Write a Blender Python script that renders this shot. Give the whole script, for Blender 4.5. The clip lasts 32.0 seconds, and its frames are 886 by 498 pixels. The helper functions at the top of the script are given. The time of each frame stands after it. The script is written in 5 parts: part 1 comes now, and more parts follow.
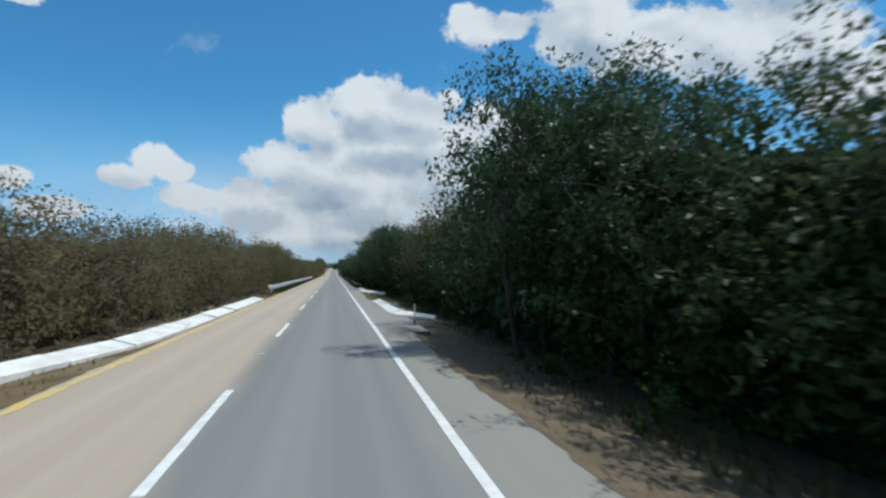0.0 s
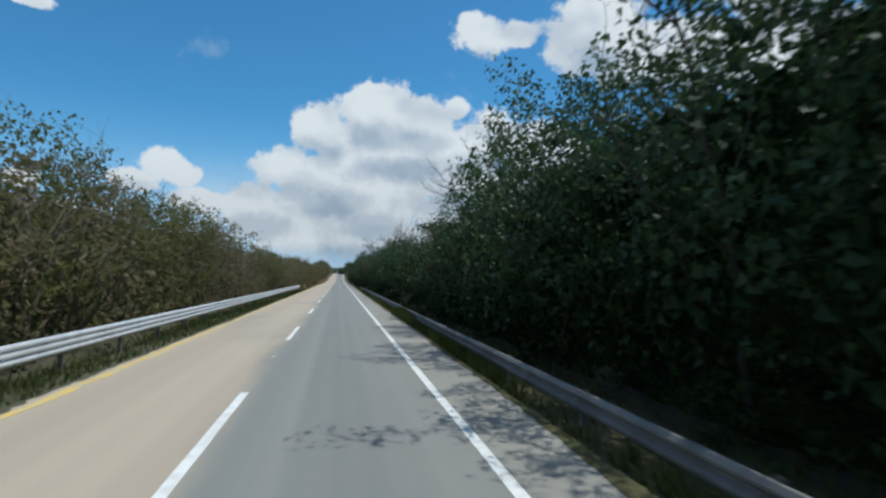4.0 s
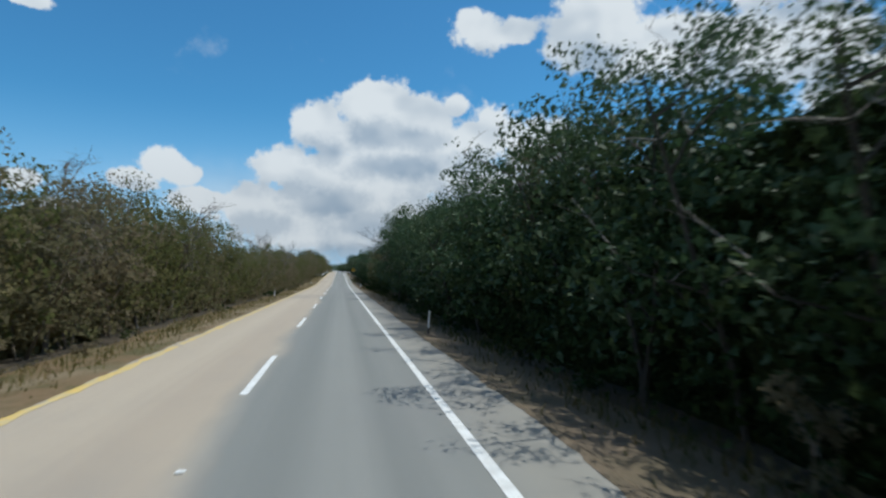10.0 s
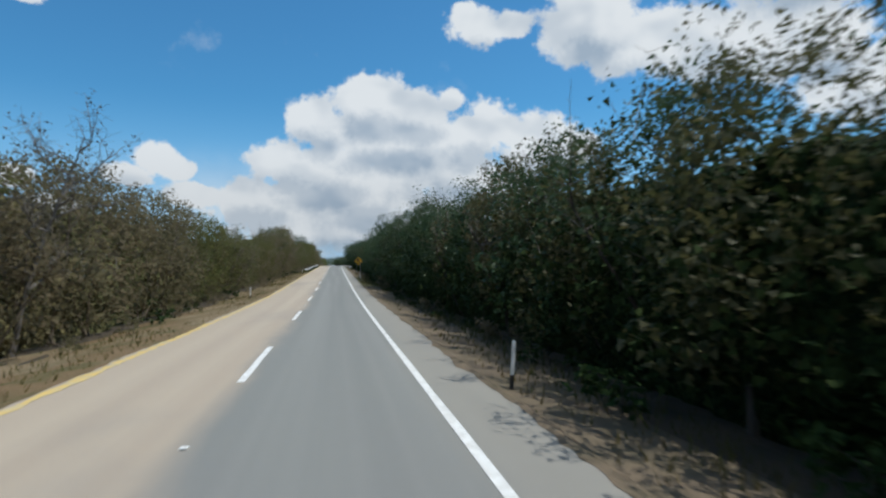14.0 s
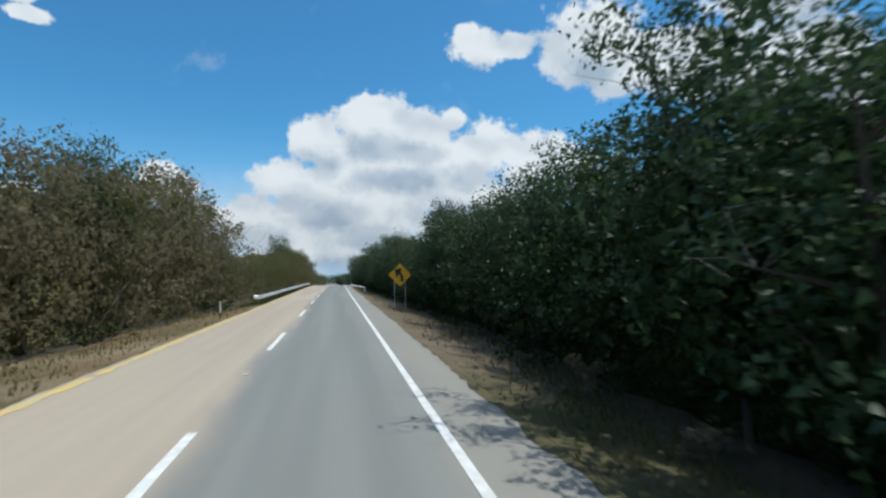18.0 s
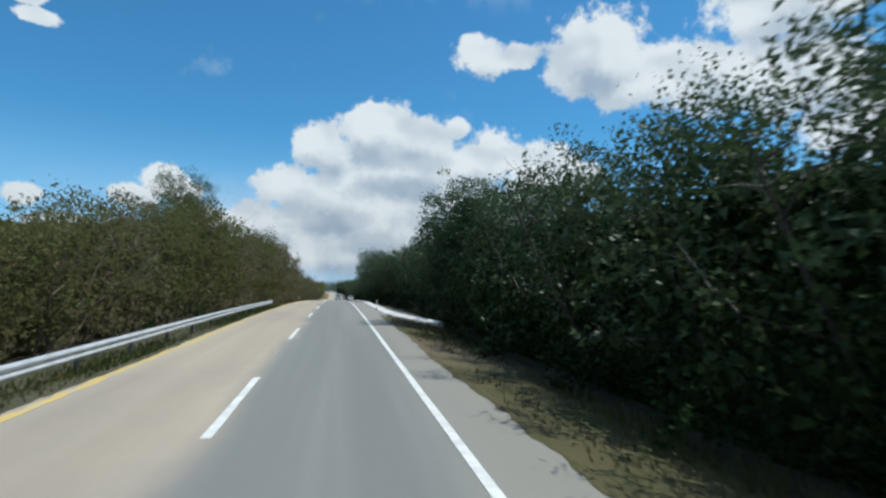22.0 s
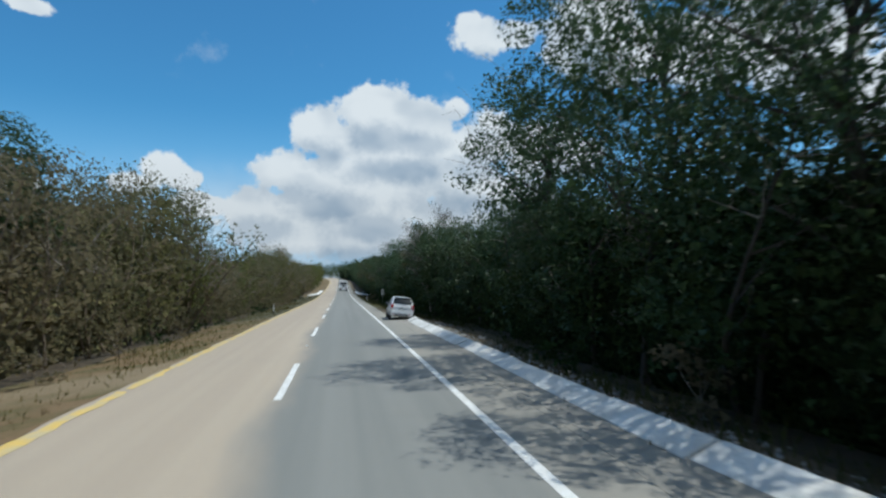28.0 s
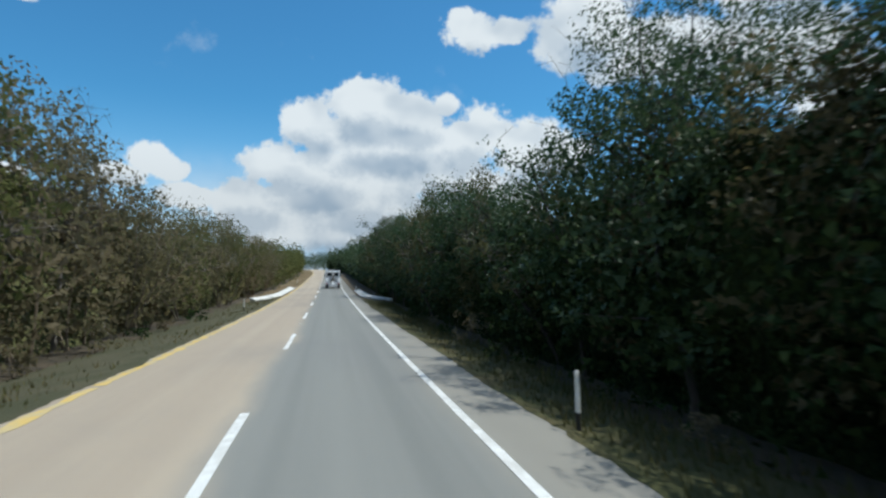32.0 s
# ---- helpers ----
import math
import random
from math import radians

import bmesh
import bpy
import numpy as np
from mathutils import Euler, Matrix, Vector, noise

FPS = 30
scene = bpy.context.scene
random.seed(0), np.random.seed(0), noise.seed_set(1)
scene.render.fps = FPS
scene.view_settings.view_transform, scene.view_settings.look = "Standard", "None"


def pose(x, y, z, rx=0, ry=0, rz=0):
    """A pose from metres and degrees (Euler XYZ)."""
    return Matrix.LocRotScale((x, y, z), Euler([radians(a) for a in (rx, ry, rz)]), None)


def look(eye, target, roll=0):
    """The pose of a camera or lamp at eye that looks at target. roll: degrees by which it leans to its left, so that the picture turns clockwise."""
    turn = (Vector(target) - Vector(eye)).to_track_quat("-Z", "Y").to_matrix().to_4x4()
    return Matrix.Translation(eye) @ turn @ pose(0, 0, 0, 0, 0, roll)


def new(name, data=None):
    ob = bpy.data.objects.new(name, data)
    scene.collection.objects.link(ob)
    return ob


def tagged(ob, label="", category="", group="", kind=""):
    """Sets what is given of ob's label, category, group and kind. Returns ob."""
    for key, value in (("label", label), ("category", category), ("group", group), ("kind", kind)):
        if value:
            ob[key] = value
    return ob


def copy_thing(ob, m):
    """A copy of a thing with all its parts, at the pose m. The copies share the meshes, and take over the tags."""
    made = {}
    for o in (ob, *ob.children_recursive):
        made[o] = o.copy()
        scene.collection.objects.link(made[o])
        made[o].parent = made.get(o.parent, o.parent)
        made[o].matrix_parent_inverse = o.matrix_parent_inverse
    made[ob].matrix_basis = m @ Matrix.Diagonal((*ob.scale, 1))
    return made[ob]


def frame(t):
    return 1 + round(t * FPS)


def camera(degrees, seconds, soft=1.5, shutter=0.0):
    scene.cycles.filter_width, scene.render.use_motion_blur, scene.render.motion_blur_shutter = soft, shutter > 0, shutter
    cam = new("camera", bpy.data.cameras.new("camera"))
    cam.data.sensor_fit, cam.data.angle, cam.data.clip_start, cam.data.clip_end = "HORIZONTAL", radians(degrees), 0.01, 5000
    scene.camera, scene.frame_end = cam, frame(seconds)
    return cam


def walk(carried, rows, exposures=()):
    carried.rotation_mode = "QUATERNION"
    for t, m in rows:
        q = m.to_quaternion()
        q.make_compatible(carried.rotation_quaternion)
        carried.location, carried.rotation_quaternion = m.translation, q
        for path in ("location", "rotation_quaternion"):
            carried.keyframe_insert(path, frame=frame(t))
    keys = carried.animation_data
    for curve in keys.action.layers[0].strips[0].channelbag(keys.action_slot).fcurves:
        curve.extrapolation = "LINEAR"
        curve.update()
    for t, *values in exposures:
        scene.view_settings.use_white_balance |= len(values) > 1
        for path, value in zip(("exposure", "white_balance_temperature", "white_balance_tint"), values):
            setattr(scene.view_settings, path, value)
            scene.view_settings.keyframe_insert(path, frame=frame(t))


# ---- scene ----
# ------------------------------------------------------------------ camera
cam = camera(72.46, 32.0, soft=2.4, shutter=0.15)
PATH = [
    (0, 1.99, 0.18, 2.22, -10.23, 2.03, -0.53), (0.5, 2.01, 11.57, 2.24, -10.13, 2.49, -0.99), (1, 2.03, 22.95, 2.26, -10.15, 1.90, -1.62),
    (1.5, 1.99, 34.31, 2.23, -9.61, 2.52, -0.67), (2, 1.96, 45.64, 2.19, -9.80, 2.30, 0.07), (2.5, 1.91, 56.82, 2.18, -9.64, 2.55, 0.24),
    (3, 1.86, 68.02, 2.17, -9.66, 2.59, 0.24), (3.5, 1.81, 79.29, 2.16, -9.69, 2.63, 0.24), (4, 1.76, 90.43, 2.15, -9.72, 2.67, 0.24),
    (4.5, 1.71, 101.48, 2.14, -9.74, 2.71, 0.25), (5, 1.66, 112.50, 2.13, -9.93, 3.14, 0.44), (5.5, 1.68, 122.85, 2.16, -10.25, 2.78, 0.22),
    (6, 1.70, 133.18, 2.19, -10.36, 1.99, -0.65), (6.5, 1.74, 143.92, 2.18, -10.13, 2.21, -0.96), (7, 1.78, 154.66, 2.18, -10.56, 2.42, -0.69),
    (7.5, 1.84, 165.68, 2.19, -10.00, 2.66, -1.28), (8, 1.91, 176.70, 2.20, -10.04, 1.97, -1.02), (8.5, 1.88, 187.20, 2.18, -10.05, 2.60, -0.11),
    (9, 1.86, 197.61, 2.15, -9.85, 2.77, 0.29), (9.5, 1.84, 208.63, 2.19, -9.48, 2.46, -0.64), (10, 1.82, 219.91, 2.22, -9.66, 2.42, -0.20),
    (10.5, 1.82, 230.68, 2.20, -9.86, 2.78, 0.17), (11, 1.82, 241.47, 2.19, -9.87, 2.40, 0.37), (11.5, 1.84, 252.64, 2.15, -10.12, 2.31, 0.44),
    (12, 1.87, 263.84, 2.11, -10.07, 2.90, -0.04), (12.5, 1.85, 275.25, 2.15, -10.07, 2.79, 0.57), (13, 1.84, 286.66, 2.19, -10.17, 2.34, 0.46),
    (13.5, 1.87, 298.00, 2.19, -10.07, 2.45, -0.19), (14, 1.90, 309.25, 2.19, -10.06, 1.90, -0.44), (14.5, 1.91, 320.13, 2.20, -10.21, 2.91, 0.66),
    (15, 1.92, 330.89, 2.21, -10.21, 2.84, 0.46), (15.5, 1.93, 341.41, 2.23, -10.21, 2.77, 0.26), (16, 1.93, 351.69, 2.31, -10.20, 2.70, 0.05),
    (16.5, 1.94, 362.08, 2.45, -10.20, 2.63, -0.15), (17, 1.95, 372.52, 2.65, -10.30, 3.51, 0.23), (17.5, 2.00, 382.83, 2.84, -10.30, 3.04, 0.45),
    (18, 2.05, 393.09, 3.04, -9.90, 3.66, -0.31), (18.5, 2.03, 403.29, 3.28, -9.77, 3.39, 0.63), (19, 2.00, 413.54, 3.52, -9.77, 3.50, -0.48),
    (19.5, 2.00, 423.99, 3.69, -9.62, 4.10, 0.08), (20, 1.99, 434.84, 3.87, -10.41, 4.19, 0.35), (20.5, 2.01, 446.22, 4.12, -10.00, 3.94, 0.26),
    (21, 2.04, 457.41, 4.37, -9.68, 3.72, -0.23), (21.5, 1.93, 467.78, 4.61, -10.63, 3.53, 1.33), (22, 1.83, 477.65, 4.83, -9.84, 4.47, 0.83),
    (22.5, 1.83, 487.63, 5.05, -9.67, 4.29, 0.68), (23, 1.83, 497.67, 5.28, -9.49, 3.70, 0.04), (23.5, 1.76, 507.38, 5.46, -9.54, 3.67, 0.40),
    (24, 1.68, 517.19, 5.62, -9.64, 3.78, 0.66), (24.5, 1.65, 526.95, 5.76, -9.63, 3.78, 0.21), (25, 1.62, 536.70, 5.86, -9.66, 3.74, 0.01),
    (25.5, 1.56, 546.93, 5.95, -9.59, 3.41, -0.11), (26, 1.50, 557.07, 6.00, -9.49, 3.27, -0.06), (26.5, 1.44, 566.49, 6.02, -9.40, 3.13, -0.01),
    (27, 1.38, 574.85, 6.00, -9.31, 2.99, 0.04), (27.5, 1.31, 584.61, 5.96, -9.22, 2.86, 0.09), (28, 1.25, 594.71, 5.88, -9.60, 2.77, -0.49),
    (28.5, 1.16, 604.85, 5.76, -9.86, 2.55, 0.25), (29, 1.08, 615.03, 5.62, -9.84, 2.37, -0.23), (29.5, 1.07, 625.30, 5.50, -10.08, 2.73, 0.11),
    (30, 1.07, 635.79, 5.37, -10.26, 2.58, 0.60), (30.5, 1.17, 646.57, 5.23, -10.86, 2.10, 0.31), (31, 1.26, 657.31, 5.10, -10.96, 2.11, 0.22),
    (31.5, 1.31, 667.12, 4.97, -10.71, 2.50, 0.16), (32, 1.37, 676.74, 4.84, -10.74, 2.34, 0.38),
]
walk(cam, [(t, pose(x, y, z, 90 + p, -r, w)) for t, x, y, z, w, p, r in PATH],
     [(0.0, -0.06, 5920, 5), (5.0, -0.06, 5930, 4), (7.0, -0.06, 5930, 3), (8.0, -0.05, 6150, 6), (9.0, -0.05, 6080, 6), (10.0, -0.06, 5980, 5), (11.0, -0.03, 6160, 7), (12.0, 0.0, 6240, 7), (14.0, -0.02, 6130, 7), (17.0, 0.06, 5930, 4),
      (19.0, 0.08, 6130, 7), (21.0, 0.05, 5920, 4), (22.0, 0.04, 5980, 4), (25.0, -0.12, 5800, 4), (28.0, -0.02, 5930, 4), (30.0, 0.02, 5850, 4), (32.0, 0.06, 6000, 4)])

# ------------------------------------------------------------------ road line in plan and height
GRADE_Y = [-200, 335, 372, 505, 590, 640, 690, 730, 820, 900, 1000, 1500]
GRADE = [0, 0, .021, .021, -.008, -.014, -.014, 0, .022, .022, .008, 0]
_ys = np.arange(-200, 1500.1, 1.0)
_g = np.interp(_ys, GRADE_Y, GRADE)
_zs = np.concatenate([[0], np.cumsum((_g[:-1] + _g[1:]) / 2)])
LEFT_EDGE, RIGHT_EDGE = -3.5, 4.8


def zr(y):
    return float(np.interp(y, _ys, _zs))


def xr(y):
    """Offset of the road's line: straight, then a long bend to the left."""
    return -(max(0.0, y - 860.0) ** 2) / 2600.0


def fall(x):
    """How far the verge lies under the road, by the distance from its edge."""
    d = max(LEFT_EDGE - x, x - RIGHT_EDGE, 0.0)
    return -0.03 - 0.10 * min(d, 1.0) - 0.16 * min(max(d - 1.0, 0.0), 4.0)


def on(x, y, h=0.0):
    """A point h over the ground beside the road."""
    return Vector((x + xr(y), y, zr(y) + fall(x) + h))


FOOT_Y = [0, 10, 20, 30, 45, 52, 58, 68, 84, 110, 190, 200, 215, 235, 255, 265, 276, 306, 318, 326, 334, 345,
                    372, 384, 400, 408, 416, 425, 440, 450, 472, 484, 506, 512, 518, 555, 576, 592, 616, 624, 640, 648, 668, 688, 705, 740]
FOOT = [-0.17, -0.17, 0.3, 0.6, 0.9, 0.9, 0.2, 0.3, -0.25, -0.34, -0.34, -0.38, -0.5, -0.59, -0.63, -0.25, 0.1, 0.1, -0.34, -0.08, 0.3, 0.2,
        -0.13, -0.21, -0.42, 0.0, 0.9, 1.0, 0.9, 0.7, 0.7, 0.3, 0.1, 0.8, 2.7, 2.7, 1.5, 0.5, 0.7, 1.9, 1.7, 0.1, -0.08, -0.42, -0.29, -0.17]


def setback(y):
    """How much further than usual the shaded forest stands from the road."""
    return float(np.interp(y, FOOT_Y, FOOT))


# stretches of the sunny verge under guard rails, grown with grey-green grass
RAIL_TURF = [(66, 198), (440, 541), (640, 745)]
# stretches of the shaded verge that carry green turf
TURF = [(38, 62), (84, 112), (168, 215), (374, 407), (480, 496), (503, 513), (655, 740)]


# ------------------------------------------------------------------ sky and sun
SUN_EL, SUN_AZ = 64.0, 92.0   # degrees; azimuth from straight ahead towards the right
world = bpy.data.worlds.new("sky")
scene.world = world
world.use_nodes = True
wt = world.node_tree
wt.nodes.clear()


def wn(kind, **kw):
    n = wt.nodes.new(kind)
    for k, v in kw.items():
        if k == "operation":
            n.operation = v
        elif k == "noise_dimensions":
            n.noise_dimensions = v
    return n


def wmath(op, a, b=None, c=None):
    n = wn("ShaderNodeMath", operation=op)
    for i, v in enumerate((a, b, c)):
        if v is None:
            continue
        if isinstance(v, (int, float)):
            n.inputs[i].default_value = v
        else:
            wt.links.new(v, n.inputs[i])
    return n.outputs[0]


def wmix(fac, a, b):
    n = wt.nodes.new("ShaderNodeMix")
    n.data_type = "RGBA"
    for sock, v in ((n.inputs[0], fac), (n.inputs[6], a), (n.inputs[7], b)):
        if isinstance(v, tuple):
            sock.default_value = v
        elif isinstance(v, (int, float)):
            sock.default_value = v
        else:
            wt.links.new(v, sock)
    return n.outputs[2]


def wramp(v, lo, hi):
    n = wt.nodes.new("ShaderNodeMapRange")
    n.interpolation_type = "SMOOTHSTEP"
    wt.links.new(v, n.inputs[0])
    n.inputs[1].default_value, n.inputs[2].default_value = lo, hi
    return n.outputs[0]


def wnoise(vec, scale, detail, rough):
    n = wt.nodes.new("ShaderNodeTexNoise")
    wt.links.new(vec, n.inputs["Vector"])
    n.inputs["Scale"].default_value, n.inputs["Detail"].default_value, n.inputs["Roughness"].default_value = scale, detail, rough
    return n.outputs["Fac"]


sky = wt.nodes.new("ShaderNodeTexSky")
sky.sky_type, sky.sun_disc = "NISHITA", False
sky.sun_elevation, sky.sun_rotation = radians(SUN_EL), radians(SUN_AZ)
sky.air_density, sky.dust_density, sky.ozone_density = 1.0, 0.6, 1.5
coord = wt.nodes.new("ShaderNodeTexCoord").outputs["Generated"]
sep = wt.nodes.new("ShaderNodeSeparateXYZ")
wt.links.new(coord, sep.inputs[0])
az = wmath("MULTIPLY", wmath("ARCTAN2", sep.outputs[0], sep.outputs[1]), 180 / math.pi)
el = wmath("MULTIPLY", wmath("ARCSINE", sep.outputs[2]), 180 / math.pi)
azel = wt.nodes.new("ShaderNodeCombineXYZ")
wt.links.new(az, azel.inputs[0])
wt.links.new(el, azel.inputs[1])
# cumulus clouds: azimuth, elevation, half width, half height in degrees
CLOUDS = [(3.3, 15.4, 3.6, 2.6), (7.6, 14.6, 4.2, 2.1), (-1.6, 13.6, 2.9, 2.5), (5.4, 12.2, 7.2, 2.4), (13.6, 12.8, 5.2, 2.6),
          (19.2, 11.4, 4.6, 2.6), (2.9, 16.9, 1.7, 1.2), (10.9, 15.6, 1.5, 1.2), (-4.6, 9.6, 3.6, 2.0), (-1.0, 9.0, 5.6, 2.6)]
CLOUDS += [(3.2, 7.4, 7.3, 3.0), (-7.2, 6.4, 4.6, 2.2), (1.1, 4.1, 9.3, 2.4), (9.5, 9.4, 6.2, 2.8), (13.5, 6.8, 7.0, 3.6), (-15.4, 9.6, 1.8, 1.3),
           (-17.7, 8.1, 1.9, 1.0), (-13.7, 8.9, 1.7, 1.0), (-22.7, 5.3, 2.5, 1.0), (-25.4, 7.6, 1.4, 0.9), (-12.2, 6.6, 2.7, 1.2)]
CLOUDS += [(13.7, 21.8, 2.6, 1.7), (16.9, 22.0, 2.0, 1.2), (12.6, 23.2, 1.2, 0.9), (23.7, 21.6, 4.6, 3.6), (28.0, 19.4, 5.7, 2.6), (34.3, 19.0, 6.8, 2.9),
           (40.8, 18.5, 5.6, 3.4), (44.5, 14.4, 4.4, 3.0), (40.1, 23.7, 6.6, 2.4), (-25.3, 21.0, 1.8, 0.65), (-26.0, 22.4, 1.6, 0.8)]
field = None
under = None
for a, e, ra, re in CLOUDS:
    for up, which in ((0.0, 0), (1.0, 1)):
        s = wn("ShaderNodeVectorMath", operation="SUBTRACT")
        wt.links.new(azel.outputs[0], s.inputs[0])
        s.inputs[1].default_value = (a, e - up * re * 0.9, 0)
        m = wn("ShaderNodeVectorMath", operation="MULTIPLY")
        wt.links.new(s.outputs[0], m.inputs[0])
        m.inputs[1].default_value = (1 / ra, 1 / (re * (1.0 if which == 0 else 0.8)), 0)
        d = wn("ShaderNodeVectorMath", operation="LENGTH")
        wt.links.new(m.outputs[0], d.inputs[0])
        if which == 0:
            field = d.outputs["Value"] if field is None else wmath("SMOOTH_MIN", field, d.outputs["Value"], 0.25)
        elif re > 1.5:
            under = d.outputs["Value"] if under is None else wmath("MINIMUM", under, d.outputs["Value"])
n_big = wnoise(coord, 11.0, 7.0, 0.6)
flatten = wn("ShaderNodeVectorMath", operation="MULTIPLY")
wt.links.new(azel.outputs[0], flatten.inputs[0])
flatten.inputs[1].default_value = (0.012, 0.017, 0.0)
lifted = wn("ShaderNodeVectorMath", operation="ADD")
wt.links.new(flatten.outputs[0], lifted.inputs[0])
lifted.inputs[1].default_value = (0.012, 0.024, 0.0)
n_mid = wnoise(flatten.outputs[0], 11.0, 2.6, 0.45)
n_lit = wnoise(lifted.outputs[0], 11.0, 2.6, 0.45)
n_small = wnoise(coord, 42.0, 6.0, 0.62)
n_wide = wnoise(coord, 2.6, 5.0, 0.55)
bumpy = wmath("ADD", wmath("MULTIPLY", wmath("SUBTRACT", n_big, 0.5), 1.5), wmath("MULTIPLY", wmath("SUBTRACT", n_small, 0.5), 1.1))
near = wramp(wmath("ADD", field, bumpy), 1.20, 0.84)
# the rest of the sky, outside the view, carries clouds of the same kind
away = wmath("MAXIMUM", wramp(wmath("ABSOLUTE", wmath("SUBTRACT", az, 9.0)), 42.0, 56.0), wramp(el, 25.0, 34.0))
rest = wmath("MULTIPLY", wramp(wmath("ADD", n_wide, wmath("MULTIPLY", wmath("SUBTRACT", n_small, 0.5), 0.2)), 0.50, 0.58), away)
mask = wmath("MAXIMUM", near, rest)
mask = wmath("MULTIPLY", mask, wramp(el, -1.0, 3.0))
low = wmath("MULTIPLY", wramp(wmath("ABSOLUTE", wmath("SUBTRACT", az, 0.0)), 30.0, 4.0), wramp(el, 12.0, 4.0))
thin = wmath("MULTIPLY", wmath("MULTIPLY", low, wramp(wmath("ADD", n_big, wmath("MULTIPLY", n_small, 0.4)), 0.45, 0.85)), 0.8)
mask = wmath("MAXIMUM", mask, thin)
# thin torn shreds high up
shreds = wmath("MULTIPLY", wramp(wmath("ADD", n_mid, wmath("MULTIPLY", n_small, 0.35)), 0.78, 0.98), wmath("MULTIPLY", wramp(el, 15.0, 19.0), 0.22))
mask = wmath("MAXIMUM", mask, shreds)
relief = wramp(wmath("SUBTRACT", n_lit, n_mid), -0.06, 0.18)
shade = wmath("MULTIPLY", wramp(wmath("ADD", under, wmath("MULTIPLY", bumpy, 0.9)), 1.0, 0.25), 0.75)
shade = wmath("MINIMUM", wmath("ADD", wmath("MULTIPLY", shade, 0.78), wmath("MULTIPLY", relief, 0.5)), 1.0)
CLOUD_LIGHT = 0.78
cloud = wmix(shade, (0.98 * CLOUD_LIGHT, 0.99 * CLOUD_LIGHT, 1.0 * CLOUD_LIGHT, 1), (0.46 * CLOUD_LIGHT, 0.55 * CLOUD_LIGHT, 0.66 * CLOUD_LIGHT, 1))
scaled = wt.nodes.new("ShaderNodeVectorMath")
scaled.operation = "SCALE"
wt.links.new(sky.outputs[0], scaled.inputs[0])
scaled.inputs["Scale"].default_value = 0.094
tint = wt.nodes.new("ShaderNodeVectorMath")
tint.operation = "MULTIPLY"
wt.links.new(scaled.outputs[0], tint.inputs[0])
tint.inputs[1].default_value = (0.50, 1.06, 1.30)
hazed = wmix(wmath("MULTIPLY", wramp(el, 16.0, 0.0), 0.8), tint.outputs[0], (0.36, 0.58, 0.84, 1))
dim = wt.nodes.new("ShaderNodeVectorMath")
dim.operation = "SCALE"
wt.links.new(cloud, dim.inputs[0])
wt.links.new(wmath("ADD", wmath("MULTIPLY", wramp(el, 5.0, 12.0), 0.12), 0.88), dim.inputs["Scale"])
both = wmix(mask, hazed, dim.outputs[0])
back = wt.nodes.new("ShaderNodeBackground")
wt.links.new(both, back.inputs[0])
back.inputs[1].default_value = 1.0
wt.links.new(back.outputs[0], wt.nodes.new("ShaderNodeOutputWorld").inputs[0])

sun = new("sun", bpy.data.lights.new("sun", "SUN"))
sun.data.energy, sun.data.angle, sun.data.color = 3.8, radians(0.53), (1.0, 0.95, 0.86)
_e, _a = radians(SUN_EL), radians(SUN_AZ)
sun.matrix_world = look((400 * math.cos(_e) * math.sin(_a), 400 * math.cos(_e) * math.cos(_a) + 340, 400 * math.sin(_e)), (0, 340, 0))
scene.view_settings.exposure = 0.0


# ------------------------------------------------------------------ materials
def material(name, rough=0.7, metal=0.0, spec=0.5):
    m = bpy.data.materials.new(name)
    m.use_nodes = True
    b = m.node_tree.nodes["Principled BSDF"]
    b.inputs["Roughness"].default_value, b.inputs["Metallic"].default_value = rough, metal
    b.inputs["Specular IOR Level"].default_value = spec
    return m, m.node_tree, b


def tex(nt, scale, detail=5.0, rough=0.55, stretch=(1, 1, 1), space="Object"):
    co = nt.nodes.new("ShaderNodeTexCoord")
    mp = nt.nodes.new("ShaderNodeMapping")
    mp.inputs["Scale"].default_value = stretch
    nt.links.new(co.outputs[space], mp.inputs[0])
    n = nt.nodes.new("ShaderNodeTexNoise")
    n.inputs["Scale"].default_value, n.inputs["Detail"].default_value, n.inputs["Roughness"].default_value = scale, detail, rough
    nt.links.new(mp.outputs[0], n.inputs["Vector"])
    return n.outputs["Fac"]


def step(nt, v, lo, hi, a=0.0, b=1.0):
    n = nt.nodes.new("ShaderNodeMapRange")
    n.interpolation_type = "SMOOTHSTEP"
    nt.links.new(v, n.inputs[0])
    for i, x in enumerate((lo, hi, a, b)):
        n.inputs[i + 1].default_value = x
    return n.outputs[0]


def mixc(nt, fac, a, b, mode="MIX"):
    n = nt.nodes.new("ShaderNodeMix")
    n.data_type, n.blend_type = "RGBA", mode
    for sock, v in ((n.inputs[0], fac), (n.inputs[6], a), (n.inputs[7], b)):
        if isinstance(v, tuple):
            sock.default_value = (*v, 1)
        elif isinstance(v, (int, float)):
            sock.default_value = v
        else:
            nt.links.new(v, sock)
    return n.outputs[2]


def bump(nt, b, h, strength, dist=0.02):
    n = nt.nodes.new("ShaderNodeBump")
    n.inputs["Strength"].default_value, n.inputs["Distance"].default_value = strength, dist
    nt.links.new(h, n.inputs["Height"])
    nt.links.new(n.outputs[0], b.inputs["Normal"])


